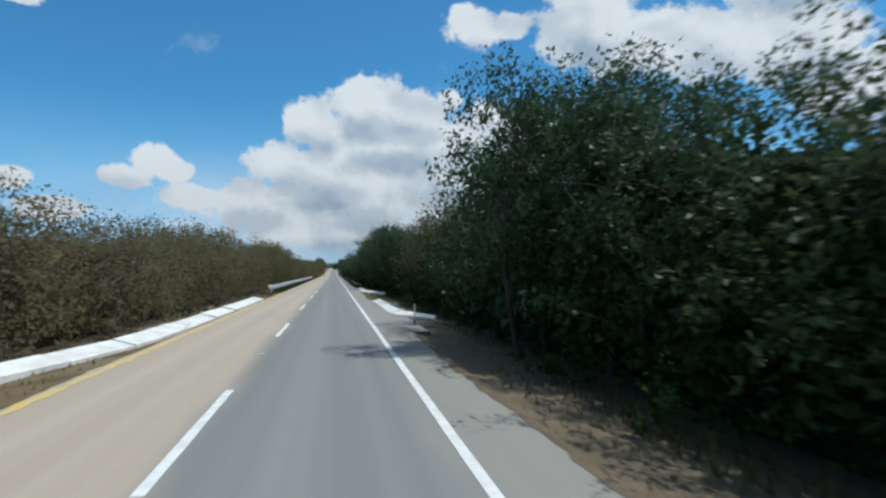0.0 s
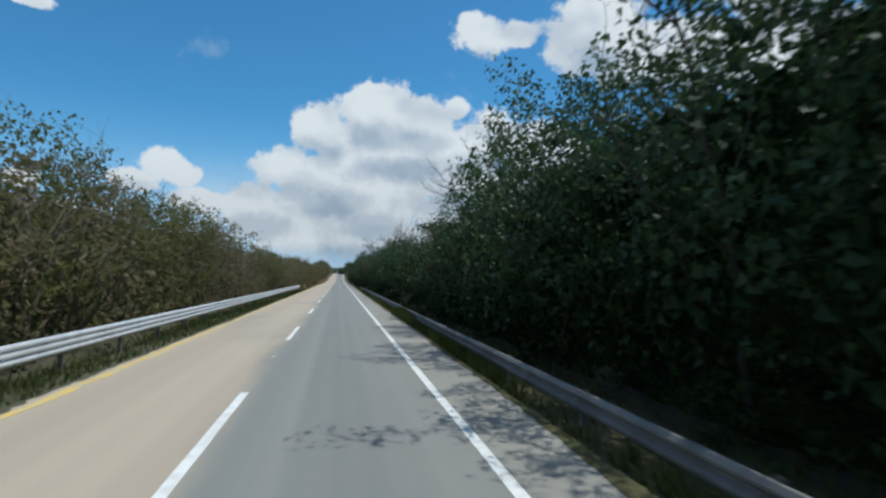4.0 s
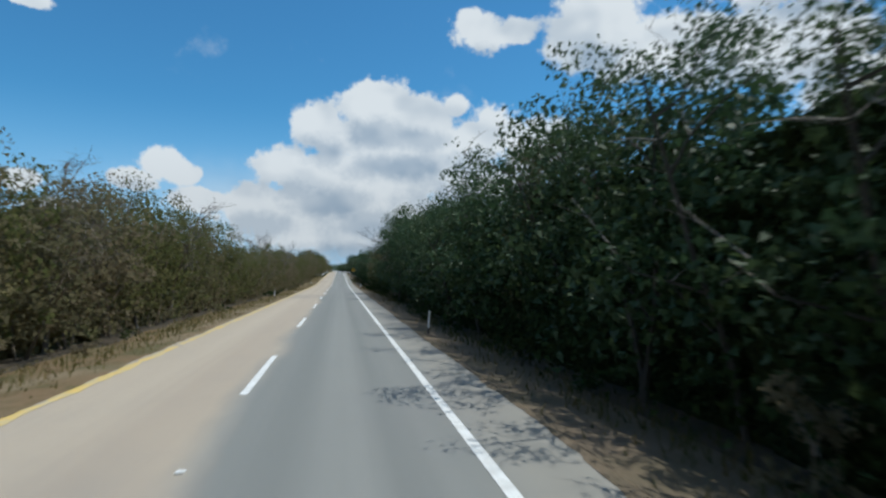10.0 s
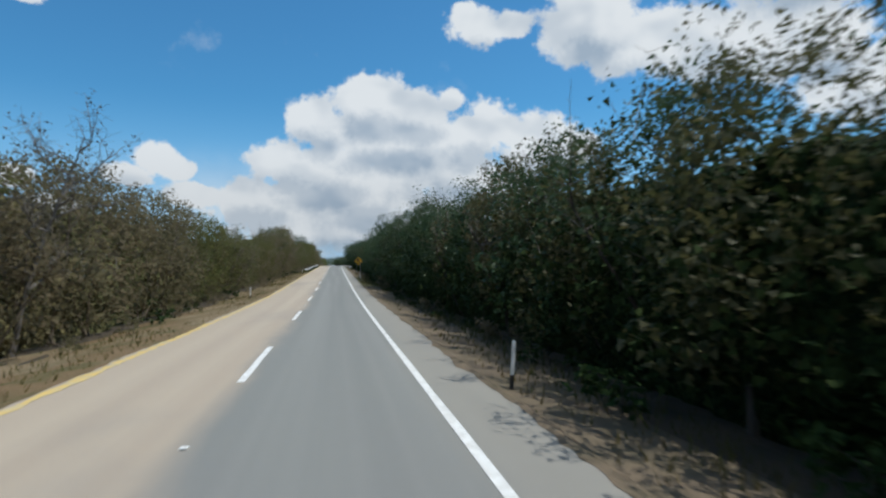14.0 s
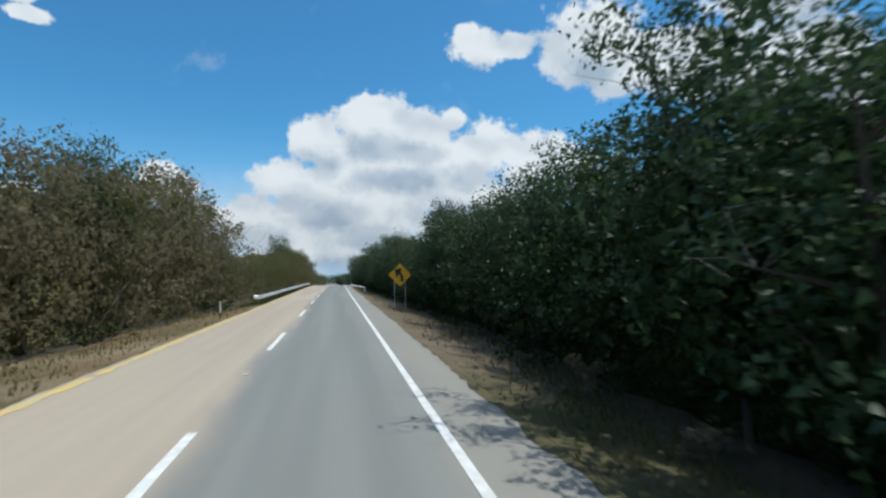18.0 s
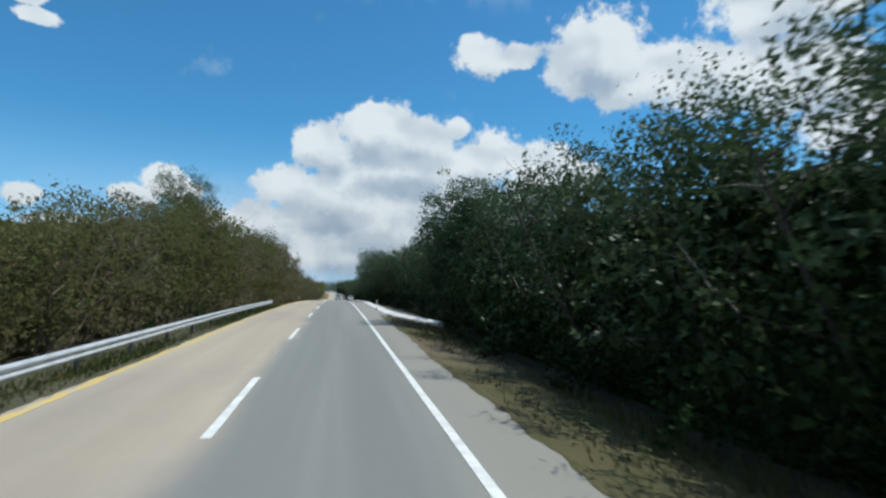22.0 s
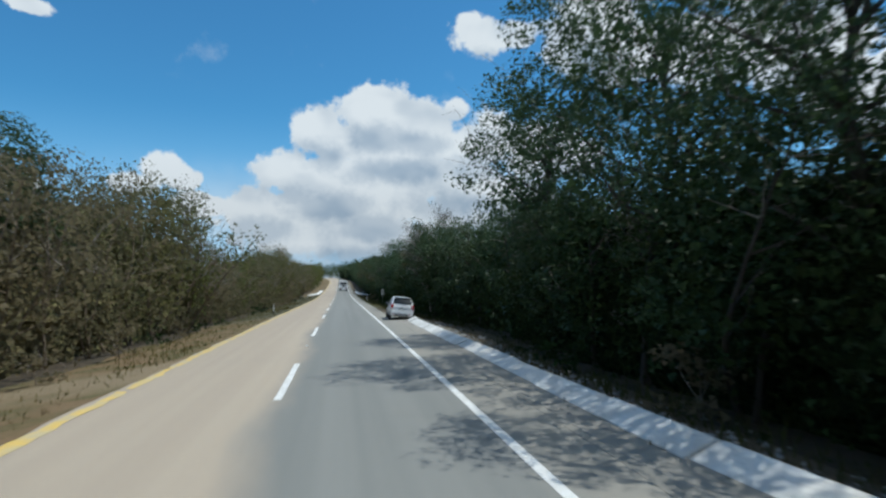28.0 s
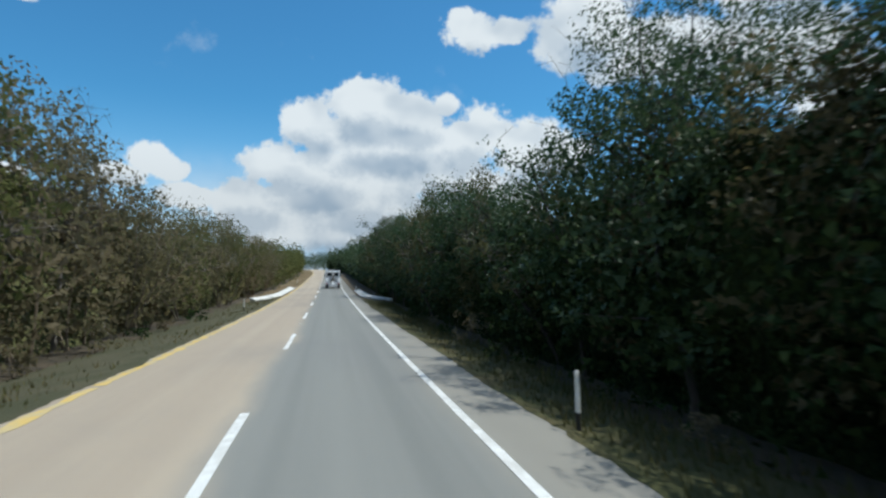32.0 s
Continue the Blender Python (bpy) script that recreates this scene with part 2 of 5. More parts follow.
def mottled(name, c1, c2, scale=3.0, rough=0.7, metal=0.0, fine=60.0, c3=None, bumps=0.2, spec=0.5, stretch=(1, 1, 1)):
    """A surface of two colours in patches, a third in grains, with a fine relief."""
    m, nt, b = material(name, rough, metal, spec)
    big, small = tex(nt, scale, stretch=stretch), tex(nt, fine, 3.0)
    c = mixc(nt, step(nt, big, 0.35, 0.65), c1, c2)
    c = mixc(nt, step(nt, small, 0.5, 0.75, 0, 0.7), c, c3 or tuple(v * 0.7 for v in c1))
    nt.links.new(c, b.inputs["Base Color"])
    if bumps:
        bump(nt, b, small, bumps)
    return m


def make_asphalt():
    m, nt, b = material("asphalt", 0.82, 0.0, 0.35)
    co = nt.nodes.new("ShaderNodeTexCoord").outputs["Object"]
    sp = nt.nodes.new("ShaderNodeSeparateXYZ")
    nt.links.new(co, sp.inputs[0])
    wob = tex(nt, 0.35, 4.0, 0.6, (1, 0.25, 1))
    ad = nt.nodes.new("ShaderNodeMath")
    ad.operation = "MULTIPLY_ADD"
    nt.links.new(wob, ad.inputs[0])
    ad.inputs[1].default_value = 1.6
    nt.links.new(sp.outputs[0], ad.inputs[2])
    dusty = step(nt, ad.outputs[0], 1.25, 0.45)          # the overtaking lane lies pale with dust
    shoulder = step(nt, ad.outputs[0], 4.0, 4.7, 0, 0.55)
    lanes = tex(nt, 1.1, 3.0, 0.5, (1, 0.006, 1))       # wheel tracks
    base = mixc(nt, step(nt, lanes, 0.3, 0.75), (0.194, 0.196, 0.183), (0.250, 0.248, 0.229))
    pale = mixc(nt, step(nt, lanes, 0.3, 0.75), (0.390, 0.320, 0.247), (0.447, 0.373, 0.288))
    c = mixc(nt, dusty, base, pale)
    c = mixc(nt, shoulder, c, (0.33, 0.30, 0.25))
    patch = tex(nt, 0.11, 5.0, 0.6, (1, 0.5, 1))
    c = mixc(nt, step(nt, patch, 0.5, 0.7, 0, 0.35), c, (0.20, 0.195, 0.19))
    grain = tex(nt, 190.0, 2.0)
    c = mixc(nt, step(nt, grain, 0.5, 0.8, 0, 0.45), c, (0.09, 0.09, 0.088))
    nt.links.new(c, b.inputs["Base Color"])
    bump(nt, b, grain, 0.35, 0.008)
    return m


def make_soil():
    m, nt, b = material("verge_soil", 0.95, 0.0, 0.2)
    a, d, f = tex(nt, 0.6, 6.0, 0.6), tex(nt, 0.16, 4.0), tex(nt, 26.0, 4.0)
    sp = nt.nodes.new("ShaderNodeSeparateXYZ")
    nt.links.new(nt.nodes.new("ShaderNodeTexCoord").outputs["Object"], sp.inputs[0])
    side = step(nt, sp.outputs[0], 0.5, 1.5)
    def window(y0, y1):
        up, down = step(nt, sp.outputs[1], y0 - 5, y0 + 5), step(nt, sp.outputs[1], y1 + 5, y1 - 5)
        both = nt.nodes.new("ShaderNodeMath")
        both.operation = "MULTIPLY"
        nt.links.new(up, both.inputs[0])
        nt.links.new(down, both.inputs[1])
        return both.outputs[0]

    turf = mixc(nt, step(nt, a, 0.4, 0.62), (0.105, 0.092, 0.045), (0.072, 0.075, 0.031))
    earth = mixc(nt, step(nt, a, 0.4, 0.62), (0.180, 0.138, 0.095), (0.135, 0.110, 0.072))
    right = earth
    for y0, y1 in TURF:
        right = mixc(nt, window(y0, y1), right, turf)
    left = mixc(nt, step(nt, a, 0.4, 0.62), (0.20, 0.135, 0.075), (0.115, 0.10, 0.045))
    left = mixc(nt, step(nt, d, 0.45, 0.65), left, (0.245, 0.19, 0.12))
    rough_grass = mixc(nt, step(nt, a, 0.4, 0.62), (0.100, 0.092, 0.058), (0.072, 0.074, 0.042))
    for y0, y1 in RAIL_TURF:
        left = mixc(nt, window(y0, y1), left, rough_grass)
    c = mixc(nt, side, left, right)
    far = nt.nodes.new("ShaderNodeMath")
    far.operation = "ABSOLUTE"
    nt.links.new(sp.outputs[0], far.inputs[0])
    woods = mixc(nt, step(nt, d, 0.4, 0.62), (0.050, 0.055, 0.024), (0.085, 0.075, 0.038))   # wooded country away from the road
    c = mixc(nt, step(nt, far.outputs[0], 11.0, 16.0), c, woods)
    c = mixc(nt, step(nt, f, 0.5, 0.75, 0, 0.7), c, (0.06, 0.05, 0.028))
    nt.links.new(c, b.inputs["Base Color"])
    bump(nt, b, f, 0.7, 0.05)
    return m


def make_leaf(name, c1, c2, c3, translucent=0.35, rough=0.55, spec=0.08):
    m, nt, b = material(name, rough, 0.0, spec)
    ge = nt.nodes.new("ShaderNodeNewGeometry").outputs["Random Per Island"]
    ob = nt.nodes.new("ShaderNodeObjectInfo").outputs["Random"]
    c = mixc(nt, step(nt, ge, 0.0, 1.0), c1, c2)
    c = mixc(nt, step(nt, ob, 0.35, 1.0, 0, 0.75), c, c3)
    spray = tex(nt, 9.0, 4.0, 0.65)
    c = mixc(nt, step(nt, spray, 0.42, 0.62, 0, 0.3), c, tuple(v * 0.5 for v in c1))
    nt.links.new(c, b.inputs["Base Color"])
    tr = nt.nodes.new("ShaderNodeBsdfTranslucent")
    nt.links.new(c, tr.inputs[0])
    mx = nt.nodes.new("ShaderNodeMixShader")
    mx.inputs[0].default_value = translucent
    nt.links.new(b.outputs[0], mx.inputs[1])
    nt.links.new(tr.outputs[0], mx.inputs[2])
    nt.links.new(mx.outputs[0], nt.nodes["Material Output"].inputs[0])
    return m


ASPHALT = make_asphalt()
SOIL = make_soil()
WHITE_PAINT = mottled("road_paint_white", (0.78, 0.78, 0.76), (0.62, 0.61, 0.58), 4.0, 0.75, fine=80, c3=(0.40, 0.39, 0.37))
YELLOW_PAINT = mottled("road_paint_yellow", (0.64, 0.44, 0.11), (0.50, 0.41, 0.23), 1.6, 0.85, fine=26, c3=(0.42, 0.36, 0.26))
CONCRETE = mottled("whitewashed_concrete", (0.80, 0.79, 0.76), (0.62, 0.60, 0.56), 1.2, 0.85, fine=18, c3=(0.42, 0.40, 0.36))
GALVANISED = mottled("galvanised_steel", (0.66, 0.67, 0.68), (0.54, 0.55, 0.56), 2.0, 0.45, 0.35, fine=40, bumps=0.05)
# darker zinc: the shade on the rail's road-facing side is in the colour
GALV_SHADED = mottled("shaded_zinc", (0.20, 0.20, 0.20), (0.13, 0.13, 0.125), 1.5, 0.75, 0.2, fine=30, bumps=0.1)
GALV_DARK = mottled("weathered_steel", (0.30, 0.29, 0.27), (0.20, 0.19, 0.18), 2.5, 0.6, 0.5, fine=40, bumps=0.1)
POST_WHITE = mottled("post_plastic_white", (0.80, 0.80, 0.78), (0.68, 0.67, 0.63), 3.0, 0.5, fine=30, bumps=0.05)
POST_BLACK = mottled("post_band_black", (0.02, 0.02, 0.02), (0.035, 0.033, 0.03), 3.0, 0.5, fine=30, bumps=0.05)
SIGN_YELLOW = mottled("sign_sheet_yellow", (0.85, 0.45, 0.015), (0.80, 0.41, 0.015), 2.0, 0.35, fine=60, bumps=0.0, c3=(0.74, 0.38, 0.012))
SIGN_BLACK = mottled("sign_ink_black", (0.012, 0.012, 0.012), (0.02, 0.02, 0.02), 2.0, 0.4, bumps=0.0)
SIGN_WHITE = mottled("sign_sheet_white", (0.82, 0.82, 0.80), (0.74, 0.74, 0.72), 2.0, 0.4, bumps=0.0)
BARK = mottled("bark_grey", (0.070, 0.060, 0.048), (0.042, 0.036, 0.030), 2.5, 0.95, fine=30, bumps=0.5, stretch=(1, 1, 0.3))
BARK_GREY = mottled("bark_weathered_grey", (0.185, 0.165, 0.145), (0.11, 0.098, 0.086), 2.5, 0.95, fine=30, bumps=0.4, stretch=(1, 1, 0.3))
TWIG_GREY = mottled("grey_twigs", (0.27, 0.235, 0.205), (0.17, 0.148, 0.128), 3.0, 0.95, fine=30, bumps=0.2)
TWIG = mottled("dry_twigs", (0.21, 0.165, 0.115), (0.13, 0.10, 0.072), 3.0, 0.95, fine=30, bumps=0.3)
# darker copy of the green leaves, with understory shade in its colour
LEAF_SHADED = make_leaf("leaves_shaded_green", (0.021, 0.043, 0.014), (0.036, 0.061, 0.018), (0.047, 0.056, 0.019), 0.07, 0.9)
LEAF_GREEN = make_leaf("leaves_green", (0.038, 0.075, 0.030), (0.063, 0.106, 0.040), (0.068, 0.094, 0.037), 0.32, 0.5, 0.3)
LEAF_GREY = make_leaf("leaves_grey_olive", (0.105, 0.105, 0.075), (0.085, 0.092, 0.058), (0.12, 0.105, 0.08), 0.3, 0.6, 0.3)
LEAF_OLIVE = make_leaf("leaves_olive", (0.070, 0.078, 0.028), (0.110, 0.104, 0.042), (0.125, 0.100, 0.048), 0.42, 0.6, 0.3)
LEAF_DRY = make_leaf("leaves_dry_brown", (0.235, 0.192, 0.122), (0.180, 0.156, 0.088), (0.138, 0.138, 0.068), 0.55, 0.85)
LITTER = mottled("leaf_litter", (0.075, 0.055, 0.034), (0.045, 0.036, 0.022), 0.8, 0.95, fine=14, bumps=0.6)
LEAF_DUSTY = make_leaf("leaves_dusty_olive", (0.112, 0.128, 0.046), (0.158, 0.158, 0.060), (0.165, 0.146, 0.066), 0.55, 0.85)
DUST = mottled("pale_road_dust", (0.33, 0.305, 0.262), (0.275, 0.255, 0.222), 0.9, 0.95, fine=50, c3=(0.24, 0.225, 0.20), bumps=0.3)
DUST_THIN = mottled("thin_road_dust", (0.30, 0.295, 0.25), (0.36, 0.35, 0.29), 1.6, 0.95, fine=70, c3=(0.24, 0.235, 0.21), bumps=0.2)
RUBBLE = mottled("rubble_grey", (0.42, 0.40, 0.37), (0.25, 0.24, 0.22), 2.2, 0.95, fine=40, bumps=0.3)


def make_bank():
    """Scrub foliage of the sunny side: brown thicket with green stretches."""
    m = make_leaf("leaves_scrub_bank", (0.170, 0.142, 0.080), (0.135, 0.122, 0.060), (0.145, 0.128, 0.066), 0.55, 0.85)
    nt = m.node_tree
    b = nt.nodes["Principled BSDF"]
    old = b.inputs["Base Color"].links[0].from_socket
    patch = step(nt, tex(nt, 0.055, 3.0, 0.6, (1, 1, 0.6)), 0.46, 0.60)
    new_c = mixc(nt, patch, old, (0.088, 0.108, 0.040))
    nt.links.new(new_c, b.inputs["Base Color"])
    return m


LEAF_BANK = make_bank()


def make_body(name, c1, c2, c3, deep=0.4, relief=1.0):
    """Close-set foliage: every leaf of its own tone, in lumps."""
    m, nt, b = material(name, 0.9, 0.0, 0.06)
    co = nt.nodes.new("ShaderNodeTexCoord").outputs["Object"]
    vo = nt.nodes.new("ShaderNodeTexVoronoi")
    vo.inputs["Scale"].default_value = 7.5
    nt.links.new(co, vo.inputs["Vector"])
    hue = nt.nodes.new("ShaderNodeSeparateColor")
    nt.links.new(vo.outputs["Color"], hue.inputs[0])
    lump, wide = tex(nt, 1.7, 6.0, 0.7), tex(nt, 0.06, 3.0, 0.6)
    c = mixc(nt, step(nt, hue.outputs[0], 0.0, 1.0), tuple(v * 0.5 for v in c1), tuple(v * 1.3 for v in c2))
    # darker lumps put the shade of hollows into the colour
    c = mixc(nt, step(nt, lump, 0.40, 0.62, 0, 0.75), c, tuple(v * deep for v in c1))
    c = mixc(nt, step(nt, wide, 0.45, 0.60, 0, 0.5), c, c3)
    nt.links.new(c, b.inputs["Base Color"])
    add = nt.nodes.new("ShaderNodeMath")
    add.operation = "MULTIPLY_ADD"
    nt.links.new(vo.outputs["Distance"], add.inputs[0])
    add.inputs[1].default_value = -0.6
    nt.links.new(lump, add.inputs[2])
    bump(nt, b, add.outputs[0], relief, 0.35)
    return m


# green kept near black: the forest's inner shade is in the base colour
BODY_SHADED = make_body("foliage_shaded_green", (0.020, 0.040, 0.013), (0.032, 0.055, 0.017), (0.042, 0.050, 0.018))
BODY_SCRUB = make_body("foliage_dry_scrub", (0.150, 0.124, 0.064), (0.135, 0.124, 0.056), (0.112, 0.134, 0.052), 0.95, 0.55)
WEEDS = make_leaf("weeds_green", (0.050, 0.075, 0.020), (0.085, 0.100, 0.030), (0.11, 0.10, 0.04), 0.3, 0.8)
GRASS_GREEN = make_leaf("grass_olive", (0.130, 0.130, 0.046), (0.082, 0.102, 0.032), (0.125, 0.110, 0.05), 0.3, 0.85)
GRASS = make_leaf("grass_dry", (0.20, 0.155, 0.060), (0.095, 0.105, 0.030), (0.16, 0.12, 0.05), 0.3, 0.8)


# ------------------------------------------------------------------ mesh helpers
def part(name, bm, mat, parent=None, label=""):
    """Links a bmesh as one mesh object, under a thing or under a part."""
    me = bpy.data.meshes.new(name)
    bm.to_mesh(me)
    bm.free()
    return part_of(name, me, mat, parent, label)


def part_of(name, me, mat, parent=None, label=""):
    if mat is not None and not me.materials:
        me.materials.append(mat)
    ob = new(name, me)
    if parent is not None:
        ob.parent = parent
    if label:
        ob["label"] = label
    return ob


def thing(name, at, label, category, group="", kind="", turn=0.0):
    ob = new(name)
    ob.matrix_basis = Matrix.Translation(at) @ Matrix.Rotation(turn, 4, "Z")
    ob.empty_display_size = 0.2
    return tagged(ob, label, category, group, kind)


def bm_box(sx, sy, sz, at=(0, 0, 0), bevel=0.0, bm=None, rot=None):
    own = bm or bmesh.new()
    m = Matrix.Translation(at) @ (rot or Matrix.Identity(4)) @ Matrix.Diagonal((sx, sy, sz, 1))
    r = bmesh.ops.create_cube(own, size=1.0, matrix=m)
    if bevel:
        es = list({e for v in r["verts"] for e in v.link_edges})
        bmesh.ops.bevel(own, geom=es, offset=bevel, segments=2, affect="EDGES", profile=0.6)
    return own


def bm_cyl(r, depth, at=(0, 0, 0), axis="Z", seg=16, r2=None, bm=None, caps=True):
    own = bm or bmesh.new()
    rot = {"Z": Matrix.Identity(4), "X": Matrix.Rotation(math.pi / 2, 4, "Y"), "Y": Matrix.Rotation(math.pi / 2, 4, "X")}[axis]
    bmesh.ops.create_cone(own, cap_ends=caps, segments=seg, radius1=r, radius2=r if r2 is None else r2, depth=depth,
                          matrix=Matrix.Translation(at) @ rot)
    return own


def mesh_from(name, verts, faces):
    me = bpy.data.meshes.new(name)
    me.from_pydata([tuple(v) for v in verts], [], faces)
    me.update()
    return me


def sweep(name, section, stations, closed=False):
    """A mesh that carries a cross-section (x across, z up) along stations (x, y, z, turn)."""
    verts, faces = [], []
    n = len(section)
    for x, y, z, a in stations:
        c, s = math.cos(a), math.sin(a)
        for sx, sz in section:
            verts.append((x + sx * c, y + sx * s, z + sz))
    m = n if closed else n - 1
    for k in range(len(stations) - 1):
        for i in range(m):
            a, b = k * n + i, k * n + (i + 1) % n
            faces.append((a, b, b + n, a + n))
    if closed:
        faces.append(tuple(range(n - 1, -1, -1)))
        faces.append(tuple(range((len(stations) - 1) * n, len(stations) * n)))
    return mesh_from(name, verts, faces)


# ------------------------------------------------------------------ ground and road
def build_ground():
    xs = [-3500, -1200, -420, -160, -70, -34, -20, -12, -9.5, -7.5, -6, -5, -4.3, -3.5, -1.5, 0, 2.5, 4.8, 5.5, 6.3, 7.3, 8.5, 10, 13, 20, 34, 70,
          160, 420, 1200, 3500]
    yl = [-3000, -900, -300, -160] + list(range(-120, 1240, 5)) + [1260, 1320, 1420, 1500, 1900, 2600, 4000]
    rng = random.Random(3)
    verts, faces = [], []
    for y in yl:
        for x in xs:
            rough = 0.0 if -3.6 < x < 4.9 or abs(x) > 60 else rng.uniform(-0.05, 0.05)
            h = zr(min(max(y, -200), 1500)) * (1.0 if abs(x) < 200 else 0.4)
            verts.append((x + (xr(min(y, 1500)) if abs(x) < 200 else 0), y, h + fall(x) + rough))
    n = len(xs)
    for j in range(len(yl) - 1):
        for i in range(n - 1):
            a = j * n + i
            faces.append((a, a + 1, a + n + 1, a + n))
    ob = part_of("ground", mesh_from("ground", verts, faces), SOIL)
    for p in ob.data.polygons:
        p.use_smooth = True
    tagged(ob, "dry brown earth and thin grass beside the road", "ground", kind="structure")


def ribbon(name, x0, x1, y0, y1, h, stepy=5.0, edge=0.0, seed=1, thick=0.0):
    """A strip that lies on the road between two lines across it."""
    rng = random.Random(seed)
    n = max(1, round((y1 - y0) / stepy))
    verts, faces = [], []
    for k in range(n + 1):
        y = y0 + (y1 - y0) * k / n
        dx, z = xr(y), zr(y) + h
        a, b = x0 + dx + rng.uniform(-edge, edge), x1 + dx + rng.uniform(-edge, edge)
        verts += [(a, y, z), (b, y, z)]
        if thick:
            verts += [(a - 0.05, y, z - thick), (b + 0.05, y, z - thick)]
    w = 4 if thick else 2
    for k in range(n):
        i = k * w
        faces.append((i, i + 1, i + 1 + w, i + w))
        if thick:
            faces.append((i + 2, i, i + w, i + 2 + w))
            faces.append((i + 1, i + 3, i + 3 + w, i + 1 + w))
    return mesh_from(name, verts, faces)


build_ground()


def forest_floor(name, side):
    rng = random.Random(17 + side)
    verts, faces = [], []
    yl = list(range(-60, 1240, 3))
    xs = (7.3, 8.2, 9.5, 12, 16, 24, 40)
    for y in yl:
        for i, x in enumerate(xs):
            q = side * (x + (setback(y) if side > 0 and i < 3 else 0) + (rng.uniform(-0.5, 0.5) if i == 0 else 0))
            verts.append((q + xr(y), y, zr(y) + fall(q) + (0.06 if i else -0.08) + rng.uniform(-0.01, 0.05)))
    n = len(xs)
    for j in range(len(yl) - 1):
        for i in range(n - 1):
            a = j * n + i
            faces.append((a, a + 1, a + n + 1, a + n) if side > 0 else (a, a + n, a + n + 1, a + 1))
    tagged(part_of(name, mesh_from(name, verts, faces), LITTER), "dark leaf litter under the trees", "ground", kind="structure")


forest_floor("forest_floor", 1)
forest_floor("forest_floor", -1)
road = part_of("road", ribbon("road", LEFT_EDGE, RIGHT_EDGE, -120, 1500, 0.0, 1.25, 0.05, 4, 0.2), ASPHALT)
tagged(road, "worn two-lane asphalt carriageway, one lane pale with dust", "road", kind="structure")
lay_by = part_of("lay_by", ribbon("lay_by", 4.62, 5.62, 598.0, 638.5, 0.004, 1.25, 0.05, 6, 0.12), ASPHALT, road, "widened grey shoulder where a car is parked")
lay_by = part_of("lay_by", ribbon("lay_by", 4.62, 5.5, 22.0, 33.5, 0.004, 1.25, 0.12, 7, 0.12), ASPHALT, road, "dusty shoulder widened before the kerb")
edge_line = part_of("edge_line", ribbon("edge_line", 3.475, 3.625, -120, 1500, 0.006, 2.5, 0.006, 5), WHITE_PAINT, road, "solid white edge line")


def build_yellow():
    """Worn stretches of the yellow line along the dusty side."""
    rng = random.Random(8)
    y = -60.0
    while y < 1300:
        n = rng.uniform(5, 16)
        part_of("yellow_line", ribbon("yellow_line", -3.34, -3.12, y, y + n, 0.006, 0.5, 0.06, int(y * 7) % 997), YELLOW_PAINT, road)
        y += n + rng.uniform(0.0, 0.6)


build_yellow()
DASH_AT = 12.2
for k in range(-4, 75):
    y1 = DASH_AT + 15.0 * k
    part_of("lane_dash", ribbon("lane_dash", -0.015, 0.135, y1 - 5.5, y1, 0.006, 1.0, 0.006, 50 + k), WHITE_PAINT, road)


def road_stud(at):
    ob = thing("road_stud", at, "small pale reflective stud fixed on the lane line", "road stud", "studs along the lane line")
    bm = bm_box(0.10, 0.10, 0.022, (0, 0, 0.011), 0.006)
    part("stud_body", bm, POST_WHITE, ob)
    part("reflector", bm_box(0.08, 0.004, 0.012, (0, -0.05, 0.012)), GALVANISED, ob)
    return ob


_stud = None
for k in range(0, 50, 2):
    y = DASH_AT + 15.0 * k + 5.0
    p = Vector((xr(y) + 0.06, y, zr(y) + 0.003))
    if _stud is None:
        _stud = road_stud(p)
    else:
        copy_thing(_stud, Matrix.Translation(p))


# ------------------------------------------------------------------ kerbs of whitewashed concrete
KERB = [(0.0, -0.25), (0.0, 0.015), (0.06, 0.03), (0.76, 0.19), (0.82, 0.195), (0.86, 0.17), (0.88, -0.30)]
KERB_STEEP = [(0.0, -0.25), (0.0, 0.015), (0.05, 0.04), (0.40, 0.19), (0.47, 0.21), (0.55, 0.19), (0.57, -0.30)]
KERB_SUNK = [(0.0, -0.25), (0.0, 0.0), (0.06, 0.012), (0.30, 0.03), (0.40, 0.035), (0.44, 0.01), (0.46, -0.30)]
KERB_WORN = [(0.0, -0.25), (0.0, 0.012), (0.05, 0.025), (0.30, 0.08), (0.52, 0.14), (0.58, 0.145), (0.62, 0.12), (0.64, -0.30)]


